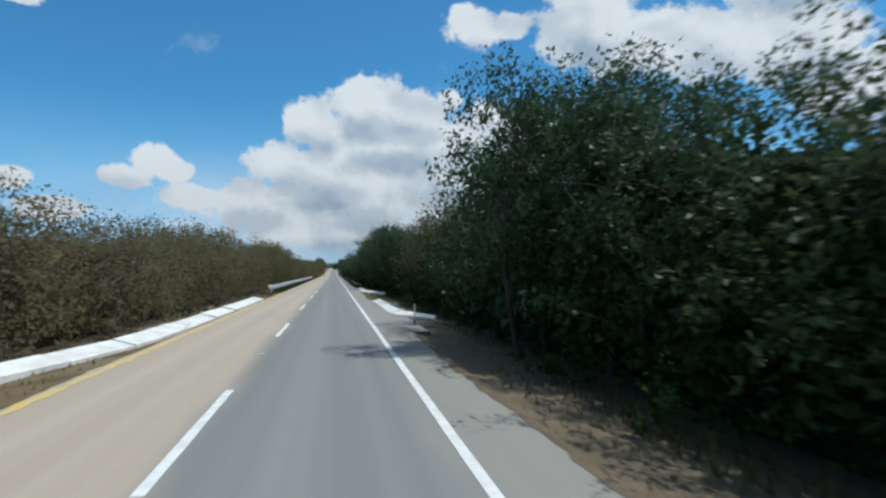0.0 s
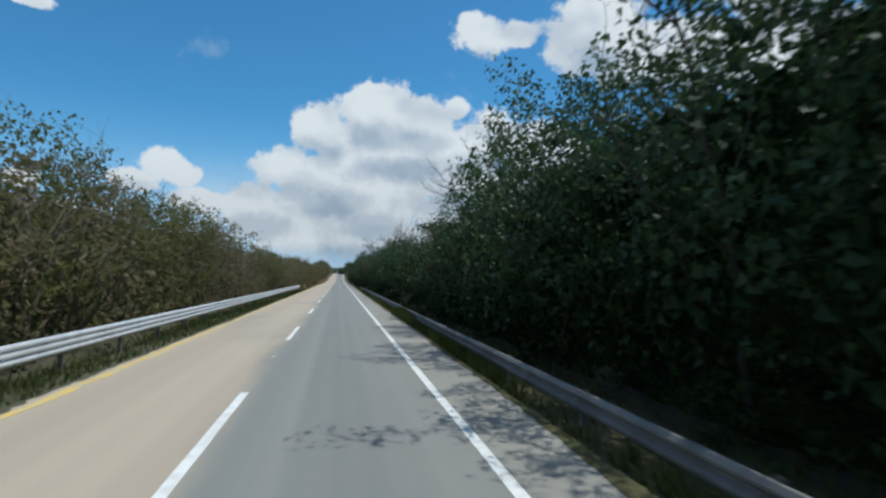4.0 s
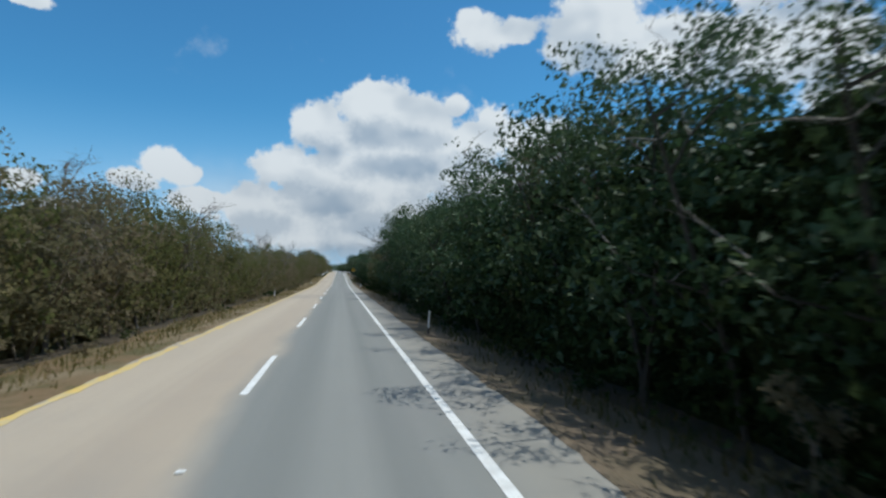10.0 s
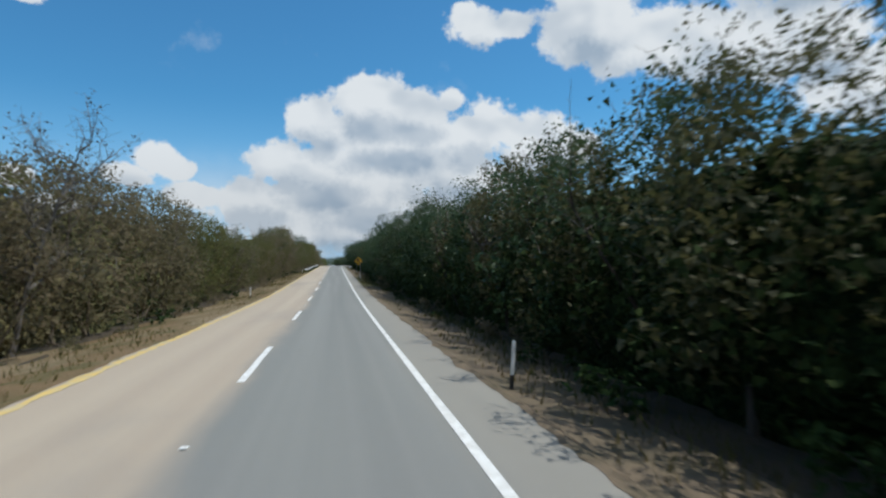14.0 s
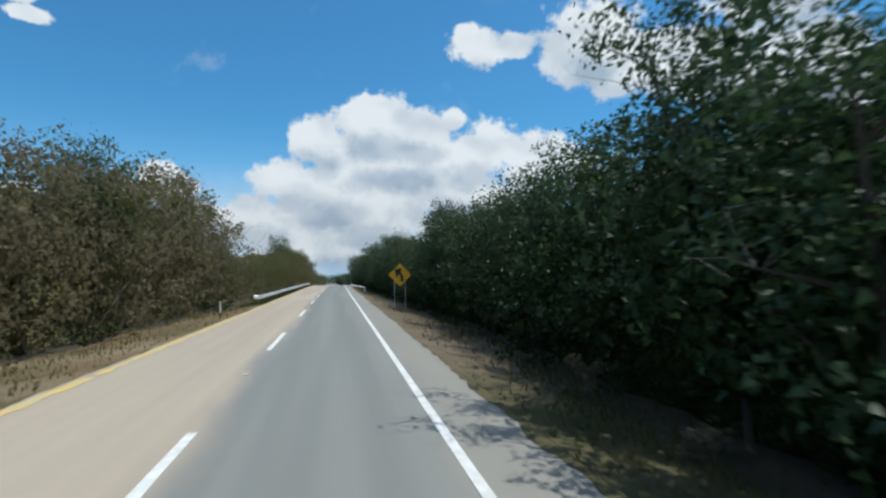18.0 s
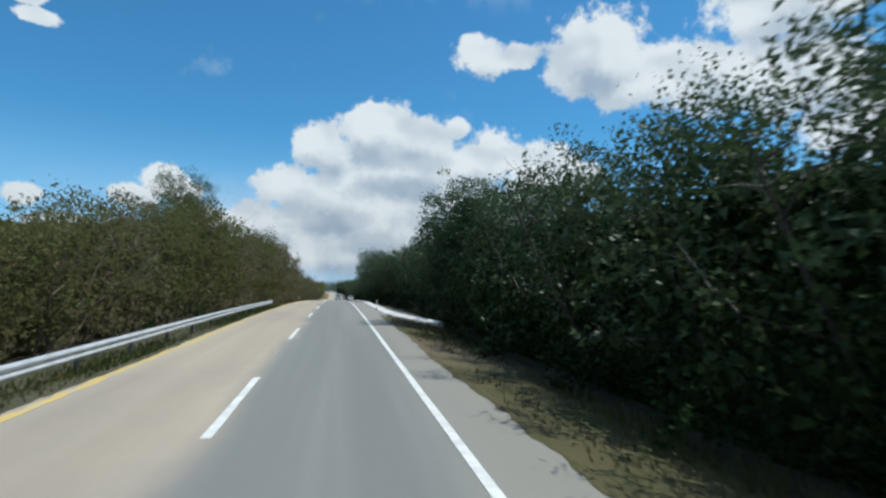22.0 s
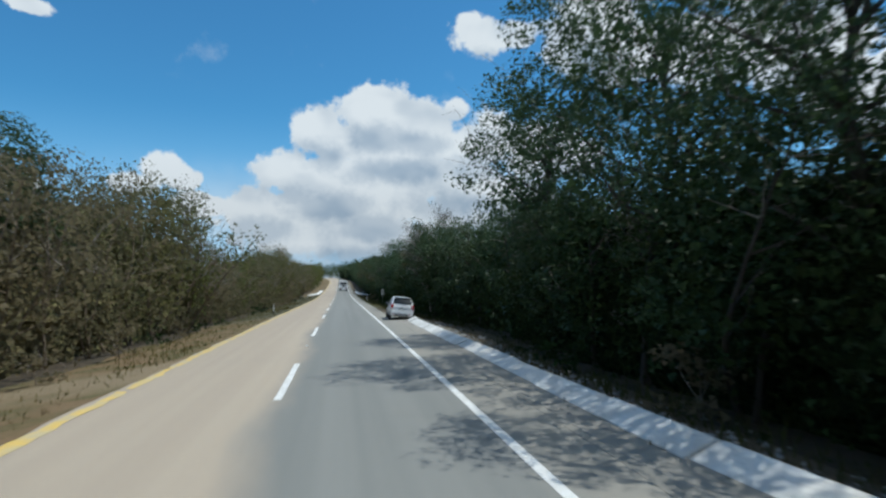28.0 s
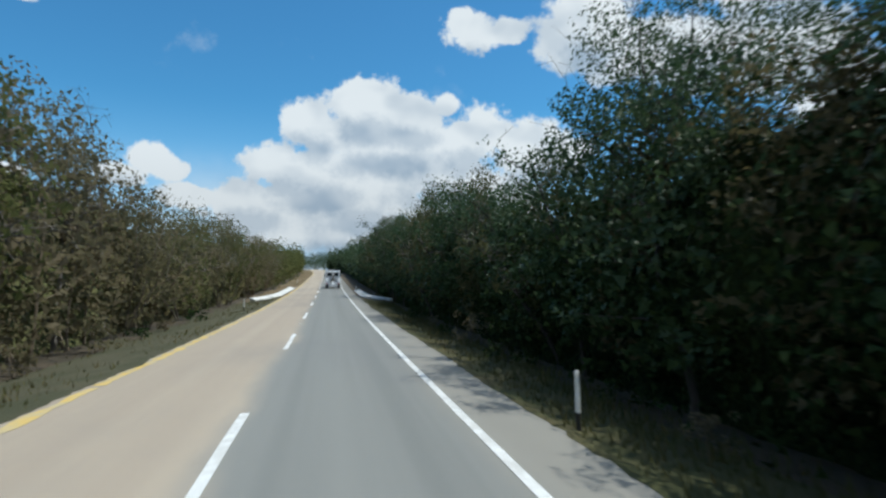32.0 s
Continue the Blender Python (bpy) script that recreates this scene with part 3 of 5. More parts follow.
def kerb(line, side, label, piece=2.9, section=None):
    """Concrete kerb slabs along a line of (x, y); side is +1 right of the road, -1 left."""
    pts = [Vector((x, y, 0)) for x, y in line]
    at = Vector((pts[0].x + xr(pts[0].y), pts[0].y, zr(pts[0].y)))
    ob = thing("concrete_kerb", at, label, "kerb", "whitewashed kerbs", "structure")
    lens = [(pts[i + 1] - pts[i]).length for i in range(len(pts) - 1)]
    total = sum(lens)

    def along(d):
        for i, n in enumerate(lens):
            if d <= n or i == len(lens) - 1:
                p = pts[i].lerp(pts[i + 1], d / n)
                return p, (pts[i + 1] - pts[i]).normalized()
            d -= n
    rng = random.Random(int(total * 100))
    d = 0.0
    while d < total - 0.5:
        e = min(d + piece, total)
        st = []
        dz = rng.uniform(-0.035, 0.015)
        shift = rng.uniform(-0.04, 0.04)
        for q in (d + 0.018, (d + e) / 2, e - 0.018):
            p, t = along(q)
            a = math.atan2(t.y, t.x) - math.pi / 2
            sink = min(0.0, 0.75 * (fall(p.x) - fall(side * 5.35 if side > 0 else -3.95)))
            st.append((p.x + xr(p.y) + shift, p.y, zr(p.y) + dz + sink, a))
        me = sweep("kerb_slab", [(side * sx, sz) for sx, sz in section or KERB], st, True)
        bm = bmesh.new()
        bm.from_mesh(me)
        bmesh.ops.recalc_face_normals(bm, faces=bm.faces)
        bmesh.ops.translate(bm, verts=bm.verts, vec=-at)
        part("kerb_slab", bm, CONCRETE, ob)
        d = e
    return ob


kerb([(-6.3, 15.0), (-5.0, 17.0), (-3.95, 20.5), (-3.75, 24.0), (-3.72, 52.5)], -1, "long whitewashed concrete kerb flaring into dry earth")
kerb([(6.8, 29.4), (5.9, 29.8), (5.15, 30.9), (4.87, 33.0), (4.8, 45.5)], 1, "broken whitewashed concrete kerb flaring into the trees", 1.9, KERB_WORN)
kerb([(7.0, 63.4), (5.8, 64.2), (5.1, 66.0), (4.95, 69.0), (4.95, 82.0)], 1, "short whitewashed concrete kerb before a guard rail", 2.4, KERB_WORN)
kerb([(8.2, 516.4), (7.2, 517.0), (6.2, 518.4), (5.55, 520.8), (5.28, 524.5), (5.15, 548.2)], 1, "long whitewashed concrete kerb flaring under trees", 2.9, KERB_WORN)
kerb([(5.35, 549.2), (5.3, 566.0)], 1, "long whitewashed concrete kerb beside the shoulder", 2.9, KERB_WORN)
kerb([(7.4, 596.6), (6.2, 597.4), (5.6, 599.0), (5.42, 602.0), (5.30, 618.0), (5.20, 626.0), (5.24, 630.0), (5.45, 633.0)], 1, "whitewashed concrete kerb under dappled tree shade", 2.9, KERB_STEEP)
kerb([(5.75, 638.6), (5.5, 640.2), (5.4, 642.6)], 1, "short sunken concrete kerb end before dry earth", 2.0, KERB_SUNK)
kerb([(-6.0, 742.0), (-4.6, 743.5), (-3.8, 747.0), (-3.75, 775.0)], -1, "far whitewashed concrete kerb on dry earth")
kerb([(8.0, 742.0), (6.0, 743.0), (5.1, 746.0), (5.0, 765.0)], 1, "far whitewashed concrete kerb on dry earth")


# ------------------------------------------------------------------ guard rails
WAVE = [(0.00, 0.155), (0.035, 0.150), (0.075, 0.100), (0.075, 0.070), (0.012, 0.020), (0.012, -0.020), (0.075, -0.070), (0.075, -0.100),
        (0.035, -0.150), (0.0, -0.155)]


THRIE = [(0.00, 0.235)] + [p for c in (0.155, 0.0, -0.155) for p in ((0.030, c + 0.072), (0.078, c + 0.032), (0.078, c - 0.010), (0.012, c - 0.062))] + [(0.0, -0.235)]


def guard_rail(x, y0, y1, side, top, label, beam=4.0, steel=None, wave=WAVE):
    """A W-beam rail on steel posts; side: +1 stands right of the road and faces left."""
    at = Vector((x + xr(y0), y0, zr(y0) + fall(x)))
    ob = thing("guard_rail", at, label, "guard rail", "roadside guard rails")
    f = -side
    front = [(f * a, b) for a, b in wave]
    section = front + [(f * (a - 0.006), b) for a, b in reversed(wave)]
    y, k = y0, 0
    zc = top - wave[0][1]
    while y < y1 - 0.1:
        e = min(y + beam, y1)
        st = [(xr(q) + x - at.x + 0.003 * (k % 2), q - at.y, zr(q) - at.z + zc, 0.0) for q in (y - 0.12, (y + e) / 2, e)]
        me = sweep("rail_beam", section, st, True)
        part_of("rail_beam", me, steel or GALVANISED, ob)
        bm = bmesh.new()
        px, hgt = x + xr(y) + side * 0.11 - at.x, zr(y) + top - at.z
        bm_box(0.10, 0.008, hgt + 0.35, (px, y - at.y, (hgt - 0.35) / 2 - 0.02), bm=bm)
        bm_box(0.008, 0.08, hgt + 0.35, (px - 0.05, y - at.y, (hgt - 0.35) / 2 - 0.02), bm=bm)
        bm_box(0.008, 0.08, hgt + 0.35, (px + 0.05, y - at.y, (hgt - 0.35) / 2 - 0.02), bm=bm)
        post = part("rail_post", bm, GALV_DARK, ob)
        part("bolt", bm_cyl(0.02, 0.03, (x + xr(y) - at.x + f * 0.018, y - at.y, zr(y) - at.z + zc), "X", 8), GALV_DARK, post)
        y, k = e, k + 1
    for q, s in ((y0, -1), (y1, 1)):
        # flared end piece
        st = [(x + xr(q) - at.x + side * 0.05 * j * j, q - at.y + s * 0.16 * j, zr(q) - at.z + zc - 0.0 * j, -s * 0.2 * j * side) for j in range(4)]
        me = sweep("rail_end", section, st, True)
        part_of("rail_end", me, steel or GALVANISED, ob)
    return ob


guard_rail(-4.75, 70.5, 193.0, -1, 0.76, "long galvanised steel guard rail with three ridges", 4.0, None, THRIE)
# this rail faces away from the sun; its steel is darkened to match
guard_rail(5.25, 83.0, 192.0, 1, 0.52, "grey steel guard rail in weeds under trees, coloured dark for shade", 4.0, GALV_SHADED)
guard_rail(-4.35, 446.0, 537.5, -1, 0.54, "galvanised steel guard rail with bright worn beams")


# ------------------------------------------------------------------ marker posts and signs
def marker_post(at, label):
    ob = thing("marker_post", at, label, "marker post", "white marker posts")
    bm = bmesh.new()
    bm_cyl(0.038, 0.62, (0, 0, 0.56), seg=12, r2=0.035, bm=bm)
    part("post_tube", bm, POST_WHITE, ob)
    part("cap", bm_cyl(0.036, 0.03, (0, 0, 0.885), seg=12, r2=0.02), POST_WHITE, ob)
    part("base_band", bm_cyl(0.040, 0.4, (0, 0, 0.06), seg=12), POST_BLACK, ob, "black painted foot")
    part("reflector", bm_box(0.04, 0.01, 0.09, (0, -0.038, 0.76), 0.003), GALVANISED, ob, "grey reflective patch")
    return ob


_p = marker_post(on(5.3, 25.3), "white roadside marker post with black foot")
for x, y in ((5.15, 242.9), (5.15, 320.3), (5.2, 393.2), (5.35, 467.1), (4.98, 527.8), (5.15, 685.5), (5.2, 761.0),
             (-4.0, 61.4), (-4.6, 206.2), (-4.6, 282.6), (-4.6, 357.8), (-4.35, 428.5), (-4.6, 582.0), (-4.5, 649.0), (-4.5, 721.9), (-4.5, 797.0)):
    copy_thing(_p, Matrix.Translation(on(x, y)) @ Matrix.Rotation(radians((x * 37 + y) % 7 - 3), 4, "Y"))


def plate(w, h, r, t):
    """A flat plate with rounded corners, in the xz plane, front towards -y."""
    bm = bmesh.new()
    pts = []
    for cx, cz, a0 in ((w / 2 - r, h / 2 - r, 0), (-w / 2 + r, h / 2 - r, 90), (-w / 2 + r, -h / 2 + r, 180), (w / 2 - r, -h / 2 + r, 270)):
        for k in range(5):
            a = radians(a0 + k * 22.5)
            pts.append((cx + r * math.cos(a), 0, cz + r * math.sin(a)))
    f = bm.faces.new([bm.verts.new(p) for p in pts])
    ex = bmesh.ops.extrude_face_region(bm, geom=[f])
    bmesh.ops.translate(bm, verts=[v for v in ex["geom"] if isinstance(v, bmesh.types.BMVert)], vec=(0, t, 0))
    bmesh.ops.recalc_face_normals(bm, faces=bm.faces)
    return bm


def flat(points, y, t=0.002):
    bm = bmesh.new()
    f = bm.faces.new([bm.verts.new((x, y, z)) for x, z in points])
    ex = bmesh.ops.extrude_face_region(bm, geom=[f])
    bmesh.ops.translate(bm, verts=[v for v in ex["geom"] if isinstance(v, bmesh.types.BMVert)], vec=(0, t, 0))
    bmesh.ops.recalc_face_normals(bm, faces=bm.faces)
    return bm


def curve_sign():
    ob = thing("curve_sign", on(6.66, 438.2), "yellow diamond warning sign with black left-curve arrow", "road sign")
    base = -fall(6.75)
    zc = 2.22 + base
    turn = Matrix.Rotation(radians(45), 4, "Y")
    bm = plate(1.22, 1.22, 0.08, 0.012)
    bmesh.ops.transform(bm, matrix=Matrix.Translation((0, 0, zc)) @ turn, verts=bm.verts)
    pl = part("panel", bm, SIGN_YELLOW, ob, "yellow reflective panel")
    # arrow: a stem that bends to the left and a broad head
    stem = [(0.05, -0.49), (0.25, -0.49), (0.25, -0.13), (0.16, 0.08), (0.0, 0.25), (-0.10, 0.08), (0.03, -0.05), (0.05, -0.21)]
    part("arrow_stem", flat([(x, zc + z) for x, z in stem], -0.006), SIGN_BLACK, pl, "black curved arrow stem")
    head = [(-0.41, 0.41), (-0.28, -0.18), (-0.12, -0.05), (-0.10, 0.08), (0.0, 0.24), (0.12, 0.28), (0.08, 0.51)]
    part("arrow_head", flat([(x, zc + z) for x, z in head], -0.007), SIGN_BLACK, pl, "black arrow head")
    for x in (-0.40, 0.40):
        bm = bmesh.new()
        bm_box(0.042, 0.04, zc + 0.75, (x, 0.045, (zc + 0.25) / 2 - 0.25), 0.004, bm=bm)
        part("post", bm, GALVANISED, ob)
        for dz in (-0.3, 0.3):
            part("bolt", bm_cyl(0.016, 0.02, (x, -0.008, zc + dz), "Y", 8), GALVANISED, pl)


def distance_sign():
    ob = thing("distance_sign", on(6.68, 674.4), "narrow white roadside sign with dark bars on a thin post", "road sign")
    zc = 1.45 - fall(6.5) + 0.0
    pl = part("panel", (lambda b: (bmesh.ops.translate(b, verts=b.verts, vec=(0, 0, zc)), b)[1])(plate(0.30, 0.82, 0.03, 0.006)), SIGN_WHITE, ob)
    for k, (w, h) in enumerate(((0.20, 0.10), (0.10, 0.16), (0.14, 0.16), (0.12, 0.16))):
        part("dark_bar", bm_box(w, 0.003, h * 0.75, (0, -0.004, zc + 0.30 - 0.20 * k)), SIGN_BLACK, pl)
    part("post", bm_box(0.05, 0.05, zc + 0.6, (0, 0.035, (zc + 0.2) / 2 - 0.25), 0.004), GALV_DARK, ob)


curve_sign()
distance_sign()


# ------------------------------------------------------------------ parked car and tow truck
CAR_PAINT, _nt, _b = material("car_paint_silver_white", 0.30, 0.0, 0.5)
_c = mixc(_nt, step(_nt, tex(_nt, 1.5), 0.35, 0.65), (0.78, 0.79, 0.80), (0.72, 0.73, 0.74))
_c = mixc(_nt, step(_nt, tex(_nt, 9.0), 0.55, 0.8, 0, 0.25), _c, (0.45, 0.43, 0.40))
_nt.links.new(_c, _b.inputs["Base Color"])
_b.inputs["Coat Weight"].default_value = 0.6
GLASS_DARK = mottled("tinted_car_glass", (0.012, 0.016, 0.020), (0.02, 0.024, 0.028), 2.0, 0.34, 0.0, fine=4, bumps=0.0, spec=0.22)
RUBBER = mottled("tyre_rubber", (0.018, 0.018, 0.018), (0.03, 0.029, 0.028), 6.0, 0.85, fine=60)
RIM = mottled("wheel_rim_alloy", (0.42, 0.43, 0.44), (0.34, 0.35, 0.36), 6.0, 0.35, 0.8, bumps=0.0)
RED_LENS = mottled("tail_lamp_red", (0.42, 0.012, 0.012), (0.32, 0.01, 0.01), 12.0, 0.15, bumps=0.0)
BLACK_TRIM = mottled("black_trim", (0.02, 0.02, 0.022), (0.03, 0.03, 0.032), 6.0, 0.55)
PLATE = mottled("number_plate", (0.72, 0.72, 0.70), (0.66, 0.66, 0.64), 6.0, 0.4, bumps=0.0)
TRUCK_WHITE = mottled("truck_paint_white", (0.78, 0.79, 0.80), (0.70, 0.70, 0.70), 1.5, 0.35, fine=12, bumps=0.0, c3=(0.60, 0.58, 0.55))

# stations: y from the tail, underside, belt height, roof height, half widths at sill, belt and roof
CAR = [(0.00, 0.36, 0.80, 0.84, 0.66, 0.63, 0.52), (0.06, 0.29, 0.97, 1.02, 0.72, 0.70, 0.58), (0.20, 0.26, 1.00, 1.25, 0.745, 0.725, 0.57),
       (0.34, 0.24, 1.00, 1.41, 0.75, 0.73, 0.56), (0.62, 0.22, 0.99, 1.46, 0.755, 0.735, 0.55), (1.10, 0.20, 0.97, 1.49, 0.755, 0.735, 0.56),
       (1.75, 0.20, 0.94, 1.48, 0.75, 0.735, 0.56), (2.15, 0.20, 0.92, 1.41, 0.75, 0.73, 0.55), (2.62, 0.20, 0.91, 1.15, 0.75, 0.72, 0.57),
       (2.85, 0.20, 0.90, 0.99, 0.75, 0.71, 0.60), (3.20, 0.22, 0.83, 0.87, 0.73, 0.68, 0.57), (3.48, 0.26, 0.70, 0.73, 0.68, 0.62, 0.51),
       (3.62, 0.32, 0.56, 0.58, 0.57, 0.51, 0.42)]


def car_at(y):
    ys = [s[0] for s in CAR]
    return [float(np.interp(y, ys, [s[i] for s in CAR])) for i in range(1, 7)]


def car_ring(y):
    zb, zc, zt, a, b, c = car_at(y)
    half = [(a * 0.86, zb), (a, zb + 0.10), (a + 0.025, (zb + zc) / 2 + 0.05), (b + 0.005, zc - 0.02), (b - 0.02, zc + 0.02), ((b + c) / 2 + 0.015, (zc + zt) / 2),
            (c + 0.02, zt - 0.07), (c - 0.06, zt - 0.015), (c * 0.5, zt + 0.012), (0.0, zt + 0.02)]
    return half


def side_panel(name, y0, y1, f0, f1, sx, mat, parent, lift=0.006, label="", n=5, in0=0.0, in1=0.0):
    """A pane that follows the car's flank between two heights of the glass band."""
    verts, faces = [], []
    for k in range(n):
        for j in range(3):
            g = j / 2
            f = f0 + (f1 - f0) * g
            y = (y0 + in0 * g) + ((y1 - in1 * g) - (y0 + in0 * g)) * k / (n - 1)
            zb, zc, zt, a, b, c = car_at(y)
            z = zc + (zt - 0.06 - zc) * f
            x = b + (c + 0.02 - b) * f + lift + 0.014 + 0.08 * f * (1 - f)
            verts.append((sx * x, y, z))
    for k in range(n - 1):
        for i in (3 * k, 3 * k + 1):
            faces.append((i, i + 1, i + 4, i + 3) if sx < 0 else (i, i + 3, i + 4, i + 1))
    return part_of(name, mesh_from(name, verts, faces), mat, parent, label)


def wheel(parent, x, y, r, w, sx):
    ty = bmesh.new()
    prof = [(r * 0.62, -w / 2), (r * 0.9, -w / 2), (r, -w * 0.33), (r, w * 0.33), (r * 0.9, w / 2), (r * 0.62, w / 2)]
    rings = []
    for k in range(24):
        a = 2 * math.pi * k / 24
        rings.append([ty.verts.new((x + q, y + p * math.cos(a), r + p * math.sin(a))) for p, q in prof])
    for k in range(24):
        for i in range(len(prof) - 1):
            ty.faces.new((rings[k][i], rings[k][i + 1], rings[(k + 1) % 24][i + 1], rings[(k + 1) % 24][i]))
    bmesh.ops.recalc_face_normals(ty, faces=ty.faces)
    t = part("wheel", ty, RUBBER, parent, "black tyre on a grey wheel")
    bm = bm_cyl(r * 0.63, w * 0.5, (x, y, r), "X", 20)
    part("rim", bm, RIM, t)
    for k in range(5):
        a = 2 * math.pi * k / 5
        rot = Matrix.Rotation(a, 4, "X")
        bm = bm_box(0.02, 0.05, r * 0.52, (0, 0, r * 0.3), 0.005)
        bmesh.ops.transform(bm, matrix=Matrix.Translation((x + sx * w * 0.27, y, r)) @ rot, verts=bm.verts)
        part("spoke", bm, RIM, t)
    return t


def parked_car(x, y, turn):
    at = Vector((x, y, zr(y) - 0.055))   # its near wheels on the pavement, the others on the lower verge
    ob = thing("parked_car", at, "silver-white small hatchback parked on the road shoulder", "car", turn=turn)
    ob.rotation_mode = "XYZ"
    ob.rotation_euler = Euler((math.atan(-0.013), radians(6.5), turn))
    ys = [0.0, 0.03, 0.06, 0.12, 0.20, 0.27, 0.34, 0.44, 0.55, 0.8, 1.10, 1.45, 1.75, 2.0, 2.20, 2.4, 2.62, 2.75, 2.85, 3.0, 3.20, 3.35, 3.48, 3.56, 3.62]
    verts, faces = [], []
    for q in ys:
        h = car_ring(q)
        ring = [(p, q, z) for p, z in h] + [(-p, q, z) for p, z in reversed(h[:-1])]
        verts += ring
    n = 19
    for k in range(len(ys) - 1):
        for i in range(n - 1):
            a = k * n + i
            faces.append((a, a + 1, a + n + 1, a + n))
        faces.append((k * n + n - 1, k * n, (k + 1) * n, (k + 1) * n + n - 1))
    faces.append(tuple(range(n)))
    faces.append(tuple(range((len(ys) - 1) * n, len(ys) * n))[::-1])
    me = mesh_from("body", verts, faces)
    bm = bmesh.new()
    bm.from_mesh(me)
    bmesh.ops.recalc_face_normals(bm, faces=bm.faces)
    for f in bm.faces:
        f.smooth = len(f.verts) == 4
    body = part("body", bm, CAR_PAINT, ob, "silver-white painted body")
    for sx in (-1, 1):
        side_panel("rear_quarter_window", 0.72, 0.95, 0.16, 0.70, sx, GLASS_DARK, ob, in0=0.12)
        side_panel("side_window", 1.02, 1.62, 0.08, 0.92, sx, GLASS_DARK, ob)
        side_panel("side_window", 1.70, 2.44, 0.08, 0.90, sx, GLASS_DARK, ob, in1=0.30)
        part("door_handle", bm_box(0.03, 0.18, 0.03, (sx * 0.762, 1.15, 0.86), 0.01), CAR_PAINT, ob)
        part("door_handle", bm_box(0.03, 0.18, 0.03, (sx * 0.762, 1.95, 0.84), 0.01), CAR_PAINT, ob)
        part("door_gap", bm_box(0.01, 0.012, 0.62, (sx * 0.772, 1.66, 0.58)), BLACK_TRIM, ob)
        part("sill_trim", bm_box(0.03, 1.7, 0.09, (sx * 0.735, 1.85, 0.26), 0.01), BLACK_TRIM, ob)
        m = part("wing_mirror", bm_box(0.17, 0.10, 0.13, (sx * 0.835, 2.32, 1.0), 0.03), BLACK_TRIM, ob)
        part("mirror_glass", bm_box(0.13, 0.005, 0.09, (sx * 0.835, 2.267, 1.0)), RIM, m)
        for q in (0.60, 2.98):
            wheel(ob, sx * 0.68, q, 0.285, 0.175, sx)
            arch = bmesh.new()
            pts = [(q + 0.335 * math.cos(radians(a)), 0.285 + 0.335 * math.sin(radians(a))) for a in range(-10, 191, 10)]
            vs = [arch.verts.new((sx * 0.779, py, pz)) for py, pz in pts]
            arch.faces.new(vs)
            bmesh.ops.solidify(arch, geom=arch.faces[:], thickness=0.004)
            part("wheel_arch", arch, BLACK_TRIM, ob, "dark wheel arch")
        # tail lamps wrap the rear corners
        tl = bmesh.new()
        prof = [(0.57, 0.80), (0.64, 0.70), (0.715, 0.72), (0.735, 0.84), (0.71, 1.04), (0.62, 1.02), (0.55, 0.95)]
        back = [tl.verts.new((sx * px, -0.022 + 0.34 * max(0.0, pz - 0.82), pz)) for px, pz in prof]
        front = [tl.verts.new((sx * (px * 0.97), 0.24 + 0.34 * max(0.0, pz - 0.82), pz)) for px, pz in prof]
        tl.faces.new(back)
        tl.faces.new(front[::-1])
        for i in range(7):
            tl.faces.new((back[i], front[i], front[(i + 1) % 7], back[(i + 1) % 7]))
        bmesh.ops.recalc_face_normals(tl, faces=tl.faces)
        t = part("tail_lamp", tl, RED_LENS, ob, "red and clear tail lamp")
        part("lamp_glass", bm_box(0.06, 0.02, 0.07, (sx * 0.655, -0.024, 0.78), 0.008), PLATE, t)
        part("lamp_glass", bm_box(0.05, 0.02, 0.04, (sx * 0.64, 0.010, 0.90), 0.008), PLATE, t)
        part("rear_reflector", bm_box(0.12, 0.02, 0.035, (sx * 0.52, -0.045, 0.42), 0.006), RED_LENS, ob)
    # rear screen, tailgate details, bumper
    verts, faces = [], []
    for k, q in enumerate((0.055, 0.10, 0.16, 0.22, 0.28, 0.345)):
        zt = car_at(q)[2]
        for j, w in enumerate((-1, -0.5, 0, 0.5, 1)):
            verts.append((w * (0.59 - 0.018 * k), q - 0.012 + 0.03 * w * w, zt + 0.045 - 0.012 * w * w))
    for k in range(5):
        for j in range(4):
            i = 5 * k + j
            faces.append((i, i + 1, i + 6, i + 5))
    part_of("rear_window", mesh_from("rear_window", verts, faces), GLASS_DARK, ob)
    part("rear_wiper", bm_box(0.42, 0.015, 0.02, (0.08, 0.035, 1.04), 0.004), BLACK_TRIM, ob)
    part("spoiler", bm_box(1.02, 0.24, 0.035, (0, 0.34, 1.455), 0.014), CAR_PAINT, ob)
    part("bumper", bm_box(1.36, 0.16, 0.28, (0, 0.03, 0.47), 0.06), CAR_PAINT, ob)
    part("bumper_insert", bm_box(0.86, 0.02, 0.13, (0, -0.056, 0.37), 0.02), BLACK_TRIM, ob)
    part("bumper_bar", bm_box(0.80, 0.02, 0.025, (0, -0.064, 0.36), 0.006), CAR_PAINT, ob)
    part("plate_recess", bm_box(0.46, 0.012, 0.20, (0, -0.004, 0.66), 0.02), CAR_PAINT, ob)
    part("number_plate", bm_box(0.31, 0.012, 0.15, (0, -0.014, 0.655), 0.004), PLATE, ob)
    part("tailgate_strip", bm_box(0.56, 0.02, 0.03, (0, -0.006, 0.755), 0.006), BLACK_TRIM, ob)
    part("badge", bm_box(0.13, 0.012, 0.05, (0, 0.004, 0.83), 0.006), RIM, ob)
    verts = [(-0.57, 2.72, 1.08), (0.57, 2.72, 1.08), (0.51, 2.20, 1.385), (-0.51, 2.20, 1.385)]
